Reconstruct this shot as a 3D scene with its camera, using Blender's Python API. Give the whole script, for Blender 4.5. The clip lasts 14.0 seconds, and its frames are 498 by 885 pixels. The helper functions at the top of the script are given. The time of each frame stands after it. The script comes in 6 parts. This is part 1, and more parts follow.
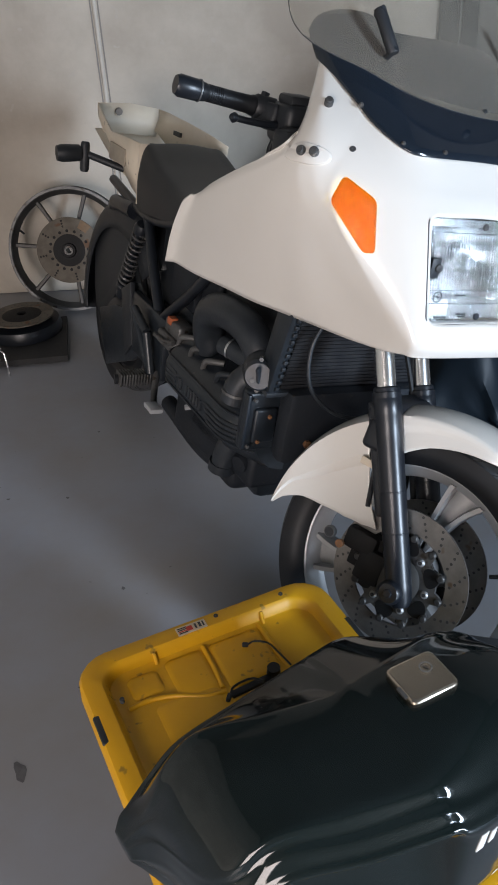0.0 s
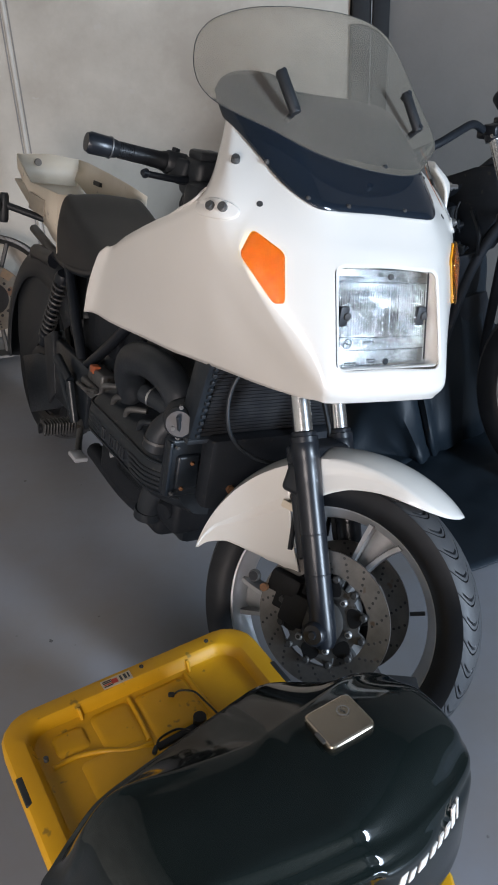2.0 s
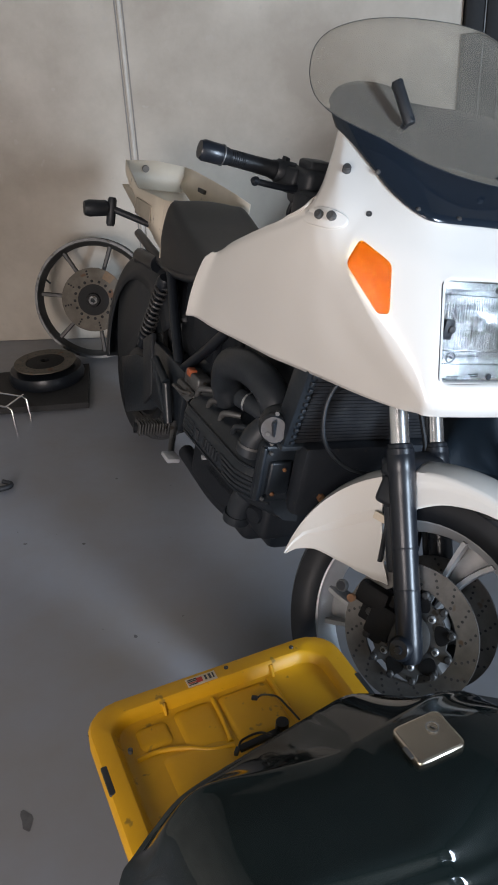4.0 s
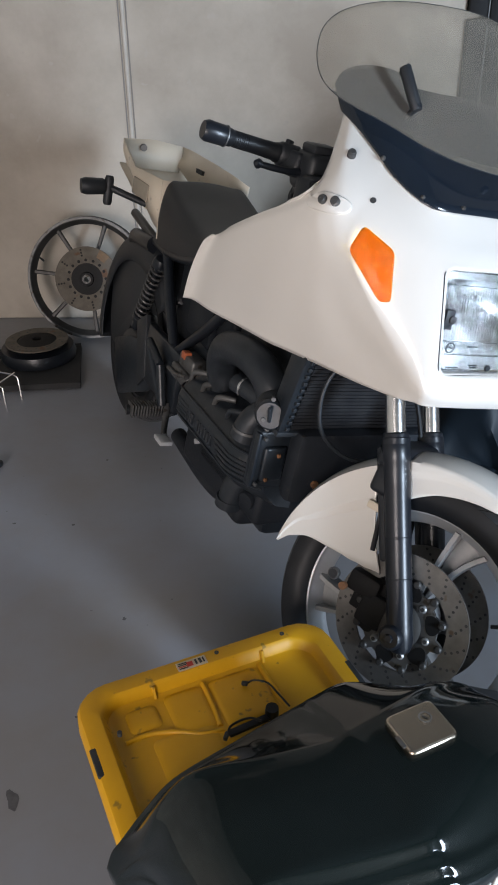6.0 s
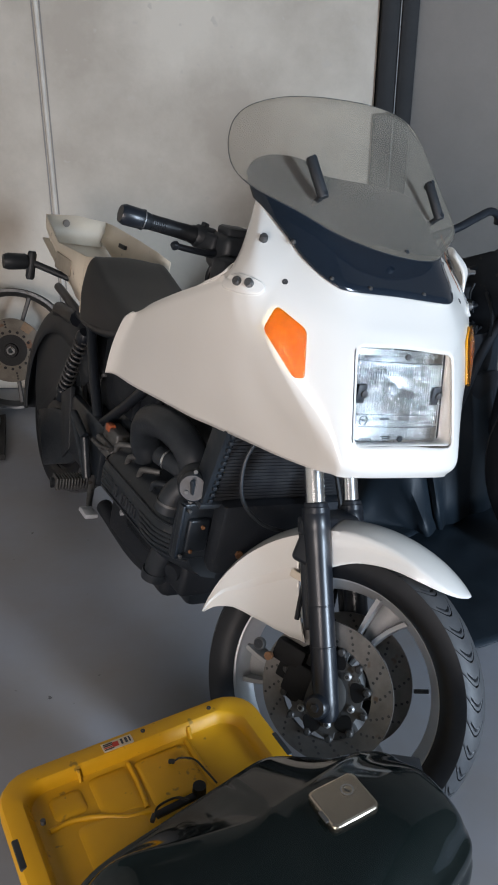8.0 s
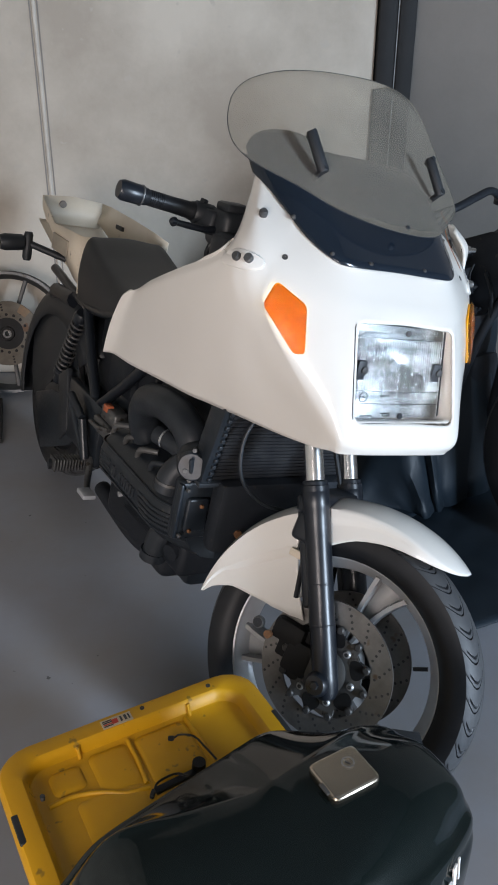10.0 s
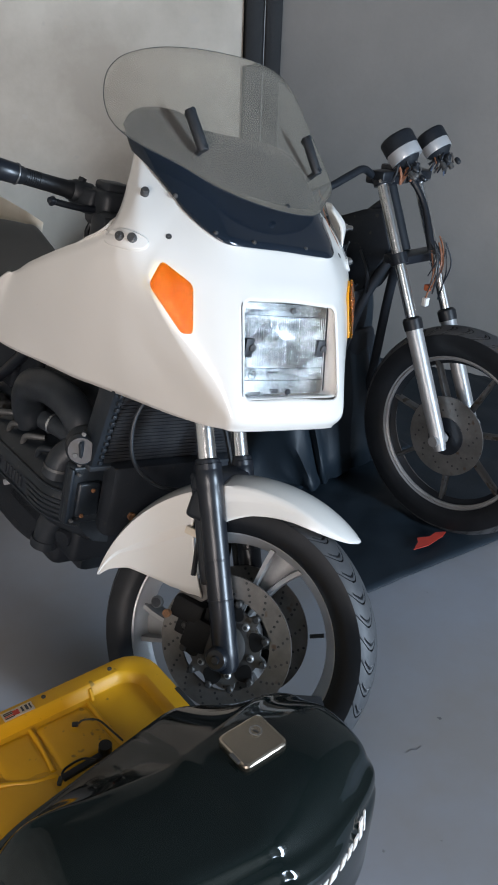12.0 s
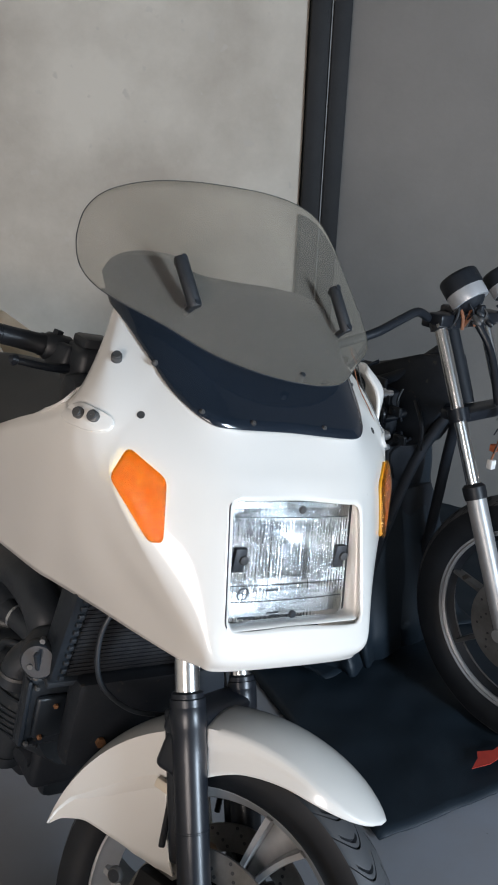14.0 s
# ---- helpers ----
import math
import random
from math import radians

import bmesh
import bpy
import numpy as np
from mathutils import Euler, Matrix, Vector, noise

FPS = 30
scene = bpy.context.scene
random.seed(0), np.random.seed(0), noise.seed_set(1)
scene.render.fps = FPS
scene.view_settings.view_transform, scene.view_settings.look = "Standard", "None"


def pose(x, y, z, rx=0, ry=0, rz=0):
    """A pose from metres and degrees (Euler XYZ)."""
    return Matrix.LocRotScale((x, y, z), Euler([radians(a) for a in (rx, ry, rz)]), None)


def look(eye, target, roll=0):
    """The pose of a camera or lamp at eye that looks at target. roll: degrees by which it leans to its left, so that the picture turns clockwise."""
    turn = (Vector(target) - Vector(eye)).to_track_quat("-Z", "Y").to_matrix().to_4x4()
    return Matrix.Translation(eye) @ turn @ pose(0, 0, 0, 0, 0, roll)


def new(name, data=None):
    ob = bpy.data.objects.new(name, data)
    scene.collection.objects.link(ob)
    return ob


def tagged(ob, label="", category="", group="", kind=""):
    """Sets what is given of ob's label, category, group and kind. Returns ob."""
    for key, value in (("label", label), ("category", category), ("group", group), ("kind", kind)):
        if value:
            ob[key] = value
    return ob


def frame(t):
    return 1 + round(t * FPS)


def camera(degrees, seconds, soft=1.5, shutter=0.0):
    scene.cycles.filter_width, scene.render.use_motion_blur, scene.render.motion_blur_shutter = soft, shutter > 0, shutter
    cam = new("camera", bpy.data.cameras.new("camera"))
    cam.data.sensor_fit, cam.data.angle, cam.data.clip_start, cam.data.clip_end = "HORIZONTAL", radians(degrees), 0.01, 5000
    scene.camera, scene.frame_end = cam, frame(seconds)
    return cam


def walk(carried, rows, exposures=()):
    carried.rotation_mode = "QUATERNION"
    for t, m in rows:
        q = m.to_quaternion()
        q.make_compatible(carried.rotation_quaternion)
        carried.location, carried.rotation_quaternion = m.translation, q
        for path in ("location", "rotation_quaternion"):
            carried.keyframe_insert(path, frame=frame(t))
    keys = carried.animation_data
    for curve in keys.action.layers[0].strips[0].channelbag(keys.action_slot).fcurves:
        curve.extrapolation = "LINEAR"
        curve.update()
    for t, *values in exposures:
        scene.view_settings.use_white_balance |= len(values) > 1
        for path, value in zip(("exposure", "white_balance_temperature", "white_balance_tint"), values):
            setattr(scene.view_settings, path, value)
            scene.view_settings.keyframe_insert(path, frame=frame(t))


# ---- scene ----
cam = camera(33.3, 14.0, 1.8)
METRES, EYE, TILT, LEAN, TURN = 1.0, 1.525, -32.5, 3.0, 0.0
ROWS = [
    (0.0, 0.0, 0.0, 0.0, 0.0, 0.0, -0.0),
    (0.5, -0.0038, -0.0022, -0.0007, 0.05, -0.33, -0.14),
    (1.0, -0.0155, -0.0019, 0.0059, 0.12, -0.42, -0.36),
    (1.5, 0.0063, -0.0066, 0.0116, -0.7, 0.3, -1.36),
    (2.0, 0.0365, -0.0212, 0.0186, -4.21, 2.5, 2.0),
    (2.5, 0.1108, -0.0515, 0.0057, -6.42, 3.36, 5.11),
    (3.0, 0.0636, -0.0433, -0.0012, -3.12, 2.97, 3.48),
    (3.5, 0.0255, -0.035, 0.0097, 0.87, 3.33, -0.56),
    (6.0, -0.0105, -0.019, 0.0153, 0.27, 2.12, -2.75),
    (6.5, 0.0015, -0.0362, 0.0232, -1.96, 3.54, -1.76),
    (7.0, 0.0098, -0.035, 0.0262, -3.11, 4.81, -1.29),
    (7.5, 0.0109, -0.0504, 0.0427, -4.09, 6.46, -1.01),
    (10.0, 0.0053, -0.0389, 0.0167, -4.51, 5.7, -1.0),
    (10.5, 0.0105, -0.0407, 0.0202, -4.98, 4.65, -1.08),
    (11.0, -0.0017, -0.016, 0.0297, -6.39, 3.27, -1.44),
    (11.5, -0.0143, -0.0272, 0.0295, -9.58, 3.89, 0.21),
    (12.0, -0.0169, -0.0471, 0.0163, -12.42, 4.16, 2.16),
    (12.5, 0.0354, -0.0188, 0.0339, -11.52, 4.94, 1.43),
    (13.0, 0.1795, 0.04, 0.0646, -9.49, 6.95, 0.72),
    (13.5, 0.1934, 0.1656, 0.1501, -8.61, 9.27, 0.95),
    (14.0, 0.1909, 0.2805, 0.2529, -7.55, 11.04, -0.99),
]
walk(cam, [(t, pose(0, 0, EYE, TILT, LEAN, TURN) @ pose(METRES * x, METRES * y, METRES * z, 90 + pitch, roll, yaw)) for t, x, y, z, yaw, pitch, roll in ROWS],
     [(0.0, 0.04, 6600, 14), (11.5, 0.04, 6600, 13), (12.5, 0.06, 6400, 12), (13.0, -0.02, 6470, 12), (13.5, -0.06, 6600, 12), (14.0, -0.12, 6760, 13)])

from mathutils.bvhtree import BVHTree

# ---- world, light ----
world = bpy.data.worlds.new("world")
scene.world = world
world.use_nodes = True
wn = world.node_tree
sky = wn.nodes.new("ShaderNodeTexSky")
sky.sky_type = "NISHITA"
sky.sun_disc = False
sky.sun_elevation, sky.sun_rotation = radians(40), radians(150)
wn.links.new(sky.outputs[0], wn.nodes["Background"].inputs[0])
wn.nodes["Background"].inputs[1].default_value = 0.12


def area_lamp(name, eye, target, sx, sy, watts, colour, spread=180):
    lamp = bpy.data.lights.new(name, "AREA")
    lamp.shape, lamp.size, lamp.size_y, lamp.energy, lamp.color = "RECTANGLE", sx, sy, watts, colour
    lamp.spread = radians(spread)
    ob = new(name, lamp)
    ob.matrix_world = look(eye, target)
    return ob


# daylight through the open roller door, to the right of the walker and behind
area_lamp("door_daylight", (3.44, -1.72, 1.42), (0.2, 1.6, 0.7), 0.8, 1.6, 285, (0.65, 0.82, 1.0))
# daylight through the doorway in the wall behind the walker
area_lamp("doorway_daylight", (-1.3, -2.38, 1.3), (-1.05, 1.0, -0.2), 1.4, 1.9, 72, (1.0, 0.91, 0.86), 140)

# ---- materials ----


def mat(name, c1, c2=None, rough=0.5, metal=0.0, scale=6.0, fine=160.0, bump=0.15, depth=0.0006, coat=0.0, vary=0.12, spec=0.5, speck=None):
    """Procedural surface: two colours in broad patches, fine grain in gloss and relief; speck: a third colour in small rare spots."""
    m = bpy.data.materials.new(name)
    m.use_nodes = True
    nt = m.node_tree
    b = nt.nodes["Principled BSDF"]
    co = nt.nodes.new("ShaderNodeTexCoord")
    big = nt.nodes.new("ShaderNodeTexNoise")
    big.inputs["Scale"].default_value, big.inputs["Detail"].default_value, big.inputs["Roughness"].default_value = scale, 6, 0.62
    small = nt.nodes.new("ShaderNodeTexNoise")
    small.inputs["Scale"].default_value, small.inputs["Detail"].default_value = fine, 3
    nt.links.new(co.outputs["Object"], big.inputs["Vector"])
    nt.links.new(co.outputs["Object"], small.inputs["Vector"])
    ramp = nt.nodes.new("ShaderNodeValToRGB")
    c2 = c2 or tuple(v * 0.8 for v in c1)
    ramp.color_ramp.elements[0].position, ramp.color_ramp.elements[1].position = 0.36, 0.64
    ramp.color_ramp.elements[0].color, ramp.color_ramp.elements[1].color = (*c2, 1), (*c1, 1)
    nt.links.new(big.outputs["Fac"], ramp.inputs["Fac"])
    out = ramp.outputs["Color"]
    if speck:
        vor = nt.nodes.new("ShaderNodeTexNoise")
        vor.inputs["Scale"].default_value, vor.inputs["Detail"].default_value = speck[1], 2
        nt.links.new(co.outputs["Object"], vor.inputs["Vector"])
        cut = nt.nodes.new("ShaderNodeMapRange")
        cut.inputs["From Min"].default_value, cut.inputs["From Max"].default_value = speck[2], speck[2] + 0.06
        nt.links.new(vor.outputs["Fac"], cut.inputs["Value"])
        mix = nt.nodes.new("ShaderNodeMixRGB")
        mix.inputs["Color2"].default_value = (*speck[0], 1)
        nt.links.new(cut.outputs[0], mix.inputs["Fac"])
        nt.links.new(out, mix.inputs["Color1"])
        out = mix.outputs["Color"]
    nt.links.new(out, b.inputs["Base Color"])
    rr = nt.nodes.new("ShaderNodeMapRange")
    rr.inputs["To Min"].default_value, rr.inputs["To Max"].default_value = max(0.02, rough - vary), min(1, rough + vary)
    nt.links.new(small.outputs["Fac"], rr.inputs["Value"])
    nt.links.new(rr.outputs[0], b.inputs["Roughness"])
    b.inputs["Metallic"].default_value = metal
    b.inputs["Specular IOR Level"].default_value = spec
    b.inputs["Coat Weight"].default_value = coat
    b.inputs["Coat Roughness"].default_value = 0.04
    if bump:
        bp = nt.nodes.new("ShaderNodeBump")
        bp.inputs["Strength"].default_value, bp.inputs["Distance"].default_value = bump, depth
        nt.links.new(small.outputs["Fac"], bp.inputs["Height"])
        nt.links.new(bp.outputs["Normal"], b.inputs["Normal"])
    return m


def clear(name, colour, rough=0.02, ior=1.45, haze=0.0, flute=0.0, cross=False):
    """Glass or clear plastic; haze mixes in a little dull film, flute adds fine upright ribs."""
    m = bpy.data.materials.new(name)
    m.use_nodes = True
    nt = m.node_tree
    b = nt.nodes["Principled BSDF"]
    b.inputs["Base Color"].default_value = (*colour, 1)
    b.inputs["Transmission Weight"].default_value, b.inputs["Roughness"].default_value, b.inputs["IOR"].default_value = 1.0, rough, ior
    co = nt.nodes.new("ShaderNodeTexCoord")
    if flute:
        wave = nt.nodes.new("ShaderNodeTexWave")
        wave.bands_direction = "Y"
        wave.inputs["Scale"].default_value = flute
        bp = nt.nodes.new("ShaderNodeBump")
        bp.inputs["Strength"].default_value, bp.inputs["Distance"].default_value = (0.5 if cross else 0.10), 0.0012
        nt.links.new(co.outputs["Object"], wave.inputs["Vector"])
        high = wave.outputs["Fac"]
        if cross:
            over = nt.nodes.new("ShaderNodeTexWave")
            over.bands_direction = "Z"
            over.inputs["Scale"].default_value = flute
            nt.links.new(co.outputs["Object"], over.inputs["Vector"])
            mul = nt.nodes.new("ShaderNodeMath")
            mul.operation = "MULTIPLY"
            nt.links.new(wave.outputs["Fac"], mul.inputs[0])
            nt.links.new(over.outputs["Fac"], mul.inputs[1])
            high = mul.outputs[0]
        nt.links.new(high, bp.inputs["Height"])
        nt.links.new(bp.outputs["Normal"], b.inputs["Normal"])
    if haze:
        film = nt.nodes.new("ShaderNodeBsdfDiffuse")
        film.inputs["Color"].default_value = (0.215, 0.198, 0.168, 1)
        smear = nt.nodes.new("ShaderNodeTexNoise")
        smear.inputs["Scale"].default_value, smear.inputs["Detail"].default_value = 7, 5
        nt.links.new(co.outputs["Object"], smear.inputs["Vector"])
        rr = nt.nodes.new("ShaderNodeMapRange")
        rr.inputs["To Min"].default_value, rr.inputs["To Max"].default_value = haze * 0.6, haze * 1.4
        nt.links.new(smear.outputs["Fac"], rr.inputs["Value"])
        mix = nt.nodes.new("ShaderNodeMixShader")
        nt.links.new(rr.outputs[0], mix.inputs[0])
        nt.links.new(b.outputs[0], mix.inputs[1])
        nt.links.new(film.outputs[0], mix.inputs[2])
        nt.links.new(mix.outputs[0], nt.nodes["Material Output"].inputs["Surface"])
    return m


M_WHITE = mat("white_paint", (0.735, 0.712, 0.668), (0.715, 0.690, 0.640), 0.3, coat=0.7, scale=3, bump=0.0, vary=0.05)
M_CREAM = mat("aged_white_plastic", (0.72, 0.635, 0.51), (0.65, 0.565, 0.445), 0.45, scale=5, bump=0.06, speck=((0.35, 0.30, 0.24), 30, 0.7))
M_BLACK = mat("satin_black_paint", (0.008, 0.0105, 0.015), (0.010, 0.0125, 0.017), 0.32, scale=9, bump=0.0, vary=0.04)
M_GLOSS = mat("gloss_black_paint", (0.0044, 0.0082, 0.0080), (0.0068, 0.0110, 0.0108), 0.08, scale=4, fine=60, bump=0.02, depth=0.0004, vary=0.03)
M_PLASTIC = mat("black_plastic", (0.0135, 0.0165, 0.0205), (0.020, 0.0225, 0.026), 0.5, scale=12, fine=420, bump=0.25, depth=0.0004)
M_RUBBER = mat("tyre_rubber", (0.0085, 0.0098, 0.012), (0.013, 0.0145, 0.017), 0.42, scale=14, fine=260, bump=0.1, spec=0.3)
# worn rubber, with the sky's grey sheen on the tread put into its colour
M_TREAD = mat("worn_sheen_tread", (0.044, 0.047, 0.052), (0.062, 0.064, 0.067), 0.55, scale=14, fine=260, bump=0.2, speck=((0.06, 0.058, 0.055), 26, 0.66))
M_ALLOY = mat("painted_alloy", (0.59, 0.605, 0.625), (0.50, 0.515, 0.53), 0.36, metal=0.45, scale=10, bump=0.06)
M_OLDALLOY = mat("old_dark_alloy", (0.065, 0.063, 0.060), (0.045, 0.043, 0.041), 0.5, metal=0.4, scale=16, bump=0.2)
M_DULL = mat("dull_alloy", (0.15, 0.15, 0.148), (0.09, 0.09, 0.09), 0.48, metal=0.6, scale=16, bump=0.2, speck=((0.06, 0.05, 0.04), 40, 0.62))
# brushed steel; the warm tan reflection on it is tinted into the base colour
M_BRUSHED = mat("tan_tinted_steel", (0.68, 0.58, 0.46), (0.62, 0.53, 0.42), 0.24, metal=1.0, scale=25, fine=300, bump=0.02, vary=0.05)
M_CHROME = mat("chrome", (0.80, 0.80, 0.80), (0.74, 0.74, 0.73), 0.24, metal=1.0, scale=20, bump=0.02, vary=0.06)
M_STEEL = mat("brake_disc_steel", (0.245, 0.235, 0.222), (0.16, 0.152, 0.142), 0.42, metal=0.8, scale=14, bump=0.1, speck=((0.15, 0.11, 0.08), 24, 0.66))
M_OLDDISC = mat("weathered_disc", (0.150, 0.130, 0.104), (0.100, 0.086, 0.068), 0.7, metal=0.2, scale=18, bump=0.1, speck=((0.13, 0.07, 0.04), 16, 0.62))
# flat black: rougher and less glossy than M_BLACK, with sparse paler specks
M_FLATBLACK = mat("flat_black_steel", (0.0095, 0.0125, 0.0170), (0.0145, 0.0175, 0.0225), 0.55, scale=14, bump=0.2, spec=0.3, speck=((0.035, 0.033, 0.03), 50, 0.68))
M_ENGINE = mat("engine_black", (0.0095, 0.0135, 0.0185), (0.017, 0.022, 0.028), 0.34, scale=22, bump=0.15, speck=((0.05, 0.048, 0.044), 60, 0.68))
M_GREYPL = mat("grey_hose_rubber", (0.0135, 0.0175, 0.0225), (0.024, 0.0285, 0.034), 0.42, scale=18, bump=0.15)
M_RAD = mat("radiator_fins", (0.013, 0.014, 0.017), (0.022, 0.023, 0.025), 0.55, metal=0.2, scale=30, bump=0.1)
M_RUSTY = mat("light_rust", (0.24, 0.15, 0.085), (0.17, 0.12, 0.08), 0.7, metal=0.2, scale=50, bump=0.2)
M_RUST = mat("rusty_bolt", (0.28, 0.13, 0.06), (0.16, 0.08, 0.04), 0.7, metal=0.3, scale=60, bump=0.3)
M_TAPE = mat("old_tape", (0.40, 0.35, 0.28), (0.33, 0.29, 0.23), 0.6, scale=20, bump=0.1)
M_SEAT = mat("seat_vinyl", (0.0125, 0.0140, 0.0165), (0.0175, 0.0185, 0.0205), 0.46, scale=10, fine=520, bump=0.35, depth=0.0005)
M_AMBER = clear("amber_lens", (1.0, 0.44, 0.012), 0.06, 1.45, flute=85, cross=True)
M_AMBERIN = mat("signal_reflector", (0.42, 0.205, 0.006), (0.32, 0.140, 0.004), 0.55, metal=0.0, scale=8, bump=0.0)
M_RIMGREY = mat("dull_grey_rim", (0.42, 0.42, 0.42), (0.32, 0.32, 0.32), 0.42, metal=0.55, scale=12, bump=0.1)
M_LENS = clear("headlight_glass", (0.93, 0.95, 0.95), 0.04, 1.45, flute=36, haze=0.03)
M_REFL = mat("headlight_reflector", (0.82, 0.83, 0.84), (0.66, 0.67, 0.68), 0.2, metal=1.0, scale=16, bump=0.0, vary=0.06)
M_SMOKE = mat("smoked_screen", (0.009, 0.0145, 0.023), (0.011, 0.0175, 0.027), 0.13, coat=0.2, scale=3, bump=0.0, vary=0.03)
M_CLEAR = clear("clear_screen", (0.92, 0.88, 0.82), 0.0, 1.05, haze=0.32)
M_YELLOW = mat("yellow_plastic", (0.66, 0.345, 0.005), (0.58, 0.295, 0.004), 0.45, scale=5, bump=0.12, speck=((0.3, 0.17, 0.02), 40, 0.68))
M_LABEL = mat("paper_label", (0.58, 0.50, 0.36), (0.50, 0.42, 0.28), 0.6, scale=30, bump=0.05)
M_RED = mat("red_print", (0.50, 0.05, 0.03), (0.4, 0.04, 0.03), 0.55, scale=20, bump=0.1)
M_INK = mat("dark_print", (0.03, 0.03, 0.03), (0.05, 0.05, 0.05), 0.6, scale=30, bump=0.05)
M_LETTER = mat("white_letter_paint", (0.82, 0.82, 0.80), (0.76, 0.76, 0.74), 0.3, scale=20, bump=0.0)
M_CLOTH = mat("dark_sheet", (0.0085, 0.0150, 0.0220), (0.0125, 0.0205, 0.029), 0.5, scale=5, fine=300, bump=0.4, depth=0.001, spec=0.35)
M_WALL = mat("cast_concrete", (0.540, 0.487, 0.415), (0.390, 0.342, 0.285), 0.85, scale=1.7, fine=45, bump=0.25, depth=0.002, speck=((0.45, 0.405, 0.35), 19, 0.69))
M_GREYWALL = mat("grey_render", (0.240, 0.224, 0.207), (0.205, 0.191, 0.176), 0.85, scale=1.3, fine=60, bump=0.3, depth=0.002)
M_CAULK = mat("joint_sealant", (0.54, 0.50, 0.44), (0.45, 0.41, 0.36), 0.6, scale=8, bump=0.2)
M_FLOOR = mat("painted_floor", (0.250, 0.270, 0.310), (0.225, 0.218, 0.216), 0.36, scale=1.3, fine=30, bump=0.12, depth=0.001, vary=0.1, speck=((0.06, 0.06, 0.06), 38, 0.76))
M_STAIN = mat("oil_spot", (0.075, 0.075, 0.08), (0.11, 0.11, 0.115), 0.5, scale=40, bump=0.05)
M_CEIL = mat("dark_roof_sheet", (0.16, 0.16, 0.16), (0.12, 0.12, 0.12), 0.9, scale=2)
M_POST = mat("black_steel_column", (0.008, 0.008, 0.009), (0.012, 0.012, 0.012), 0.6, spec=0.25, scale=6, bump=0.1)
M_CARD = mat("black_card", (0.012, 0.012, 0.013), (0.020, 0.020, 0.020), 0.7, scale=8, bump=0.2)
M_ORANGE = mat("orange_connector", (0.50, 0.13, 0.05), (0.4, 0.1, 0.04), 0.45, scale=40)
M_BLUEWIRE = mat("blue_grey_wire", (0.10, 0.14, 0.22), (0.08, 0.11, 0.17), 0.45, scale=40)
M_COPPER = mat("brown_wire", (0.30, 0.12, 0.06), (0.2, 0.08, 0.04), 0.5, scale=40)

# ---- mesh helpers ----


def mesh_object(name, bm, material, smooth=40):
    bmesh.ops.recalc_face_normals(bm, faces=bm.faces)
    me = bpy.data.meshes.new(name)
    bm.to_mesh(me)
    bm.free()
    me.materials.append(material)
    if smooth:
        me.shade_smooth()
        me.set_sharp_from_angle(angle=radians(smooth))
    return new(name, me)


def part(name, bm, material, parent, label="", smooth=40):
    ob = mesh_object(name, bm, material, smooth)
    ob.parent = parent
    if label:
        tagged(ob, label)
    return ob


def thing(name, m, label, category, group=""):
    ob = new(name)
    ob.empty_display_size = 0.1
    ob.matrix_world = m
    return tagged(ob, label, category, group)


def solid(ob, thickness, offset=-1.0):
    mod = ob.modifiers.new("thickness", "SOLIDIFY")
    mod.thickness, mod.offset = thickness, offset
    return ob


def moved(bm, m):
    bmesh.ops.transform(bm, matrix=m, verts=bm.verts)
    return bm


def joined(*bms):
    out = bmesh.new()
    for b in bms:
        me = bpy.data.meshes.new("joining")
        b.to_mesh(me)
        b.free()
        out.from_mesh(me)
        bpy.data.meshes.remove(me)
    return out


def box(x0, x1, y0, y1, z0, z1, bevel=0.0, seg=2):
    bm = bmesh.new()
    bmesh.ops.create_cube(bm, size=1)
    moved(bm, Matrix.Translation(((x0 + x1) / 2, (y0 + y1) / 2, (z0 + z1) / 2)) @ Matrix.Diagonal((x1 - x0, y1 - y0, z1 - z0, 1)))
    if bevel:
        bmesh.ops.bevel(bm, geom=list(bm.edges), offset=bevel, segments=seg, profile=0.5, affect="EDGES")
    return bm


def grid_mesh(rows, close_u=False, close_v=False, caps=False):
    """A skin over rows of points."""
    bm = bmesh.new()
    vs = [[bm.verts.new(p) for p in r] for r in rows]
    n, k = len(vs), len(vs[0])
    for i in range(n if close_u else n - 1):
        for j in range(k if close_v else k - 1):
            q = [vs[i][j], vs[(i + 1) % n][j], vs[(i + 1) % n][(j + 1) % k], vs[i][(j + 1) % k]]
            q = [v for a, v in enumerate(q) if v not in q[:a]]
            if len(q) > 2:
                bm.faces.new(q)
    if caps:
        bm.faces.new(vs[0])
        bm.faces.new(list(reversed(vs[-1])))
    return bm


def curve_through(pts, n):
    """n steps for each span of a smooth line through the points."""
    p = np.array(pts, float)
    p = np.vstack([2 * p[0] - p[1], p, 2 * p[-1] - p[-2]])
    out = []
    for i in range(1, len(p) - 2):
        for s in np.linspace(0, 1, n, endpoint=False):
            a, b, c, d = p[i - 1:i + 3]
            out.append(0.5 * (2 * b + (c - a) * s + (2 * a - 5 * b + 4 * c - d) * s ** 2 + (3 * b - a - 3 * c + d) * s ** 3))
    out.append(p[-2])
    return np.array(out)


def smooth_skin(sections, nu, nv):
    """A dense net of points through sections that all have the same number of points."""
    cols = [curve_through(s, nv) for s in sections]
    return np.array([curve_through([c[j] for c in cols], nu) for j in range(len(cols[0]))]).transpose(1, 0, 2)


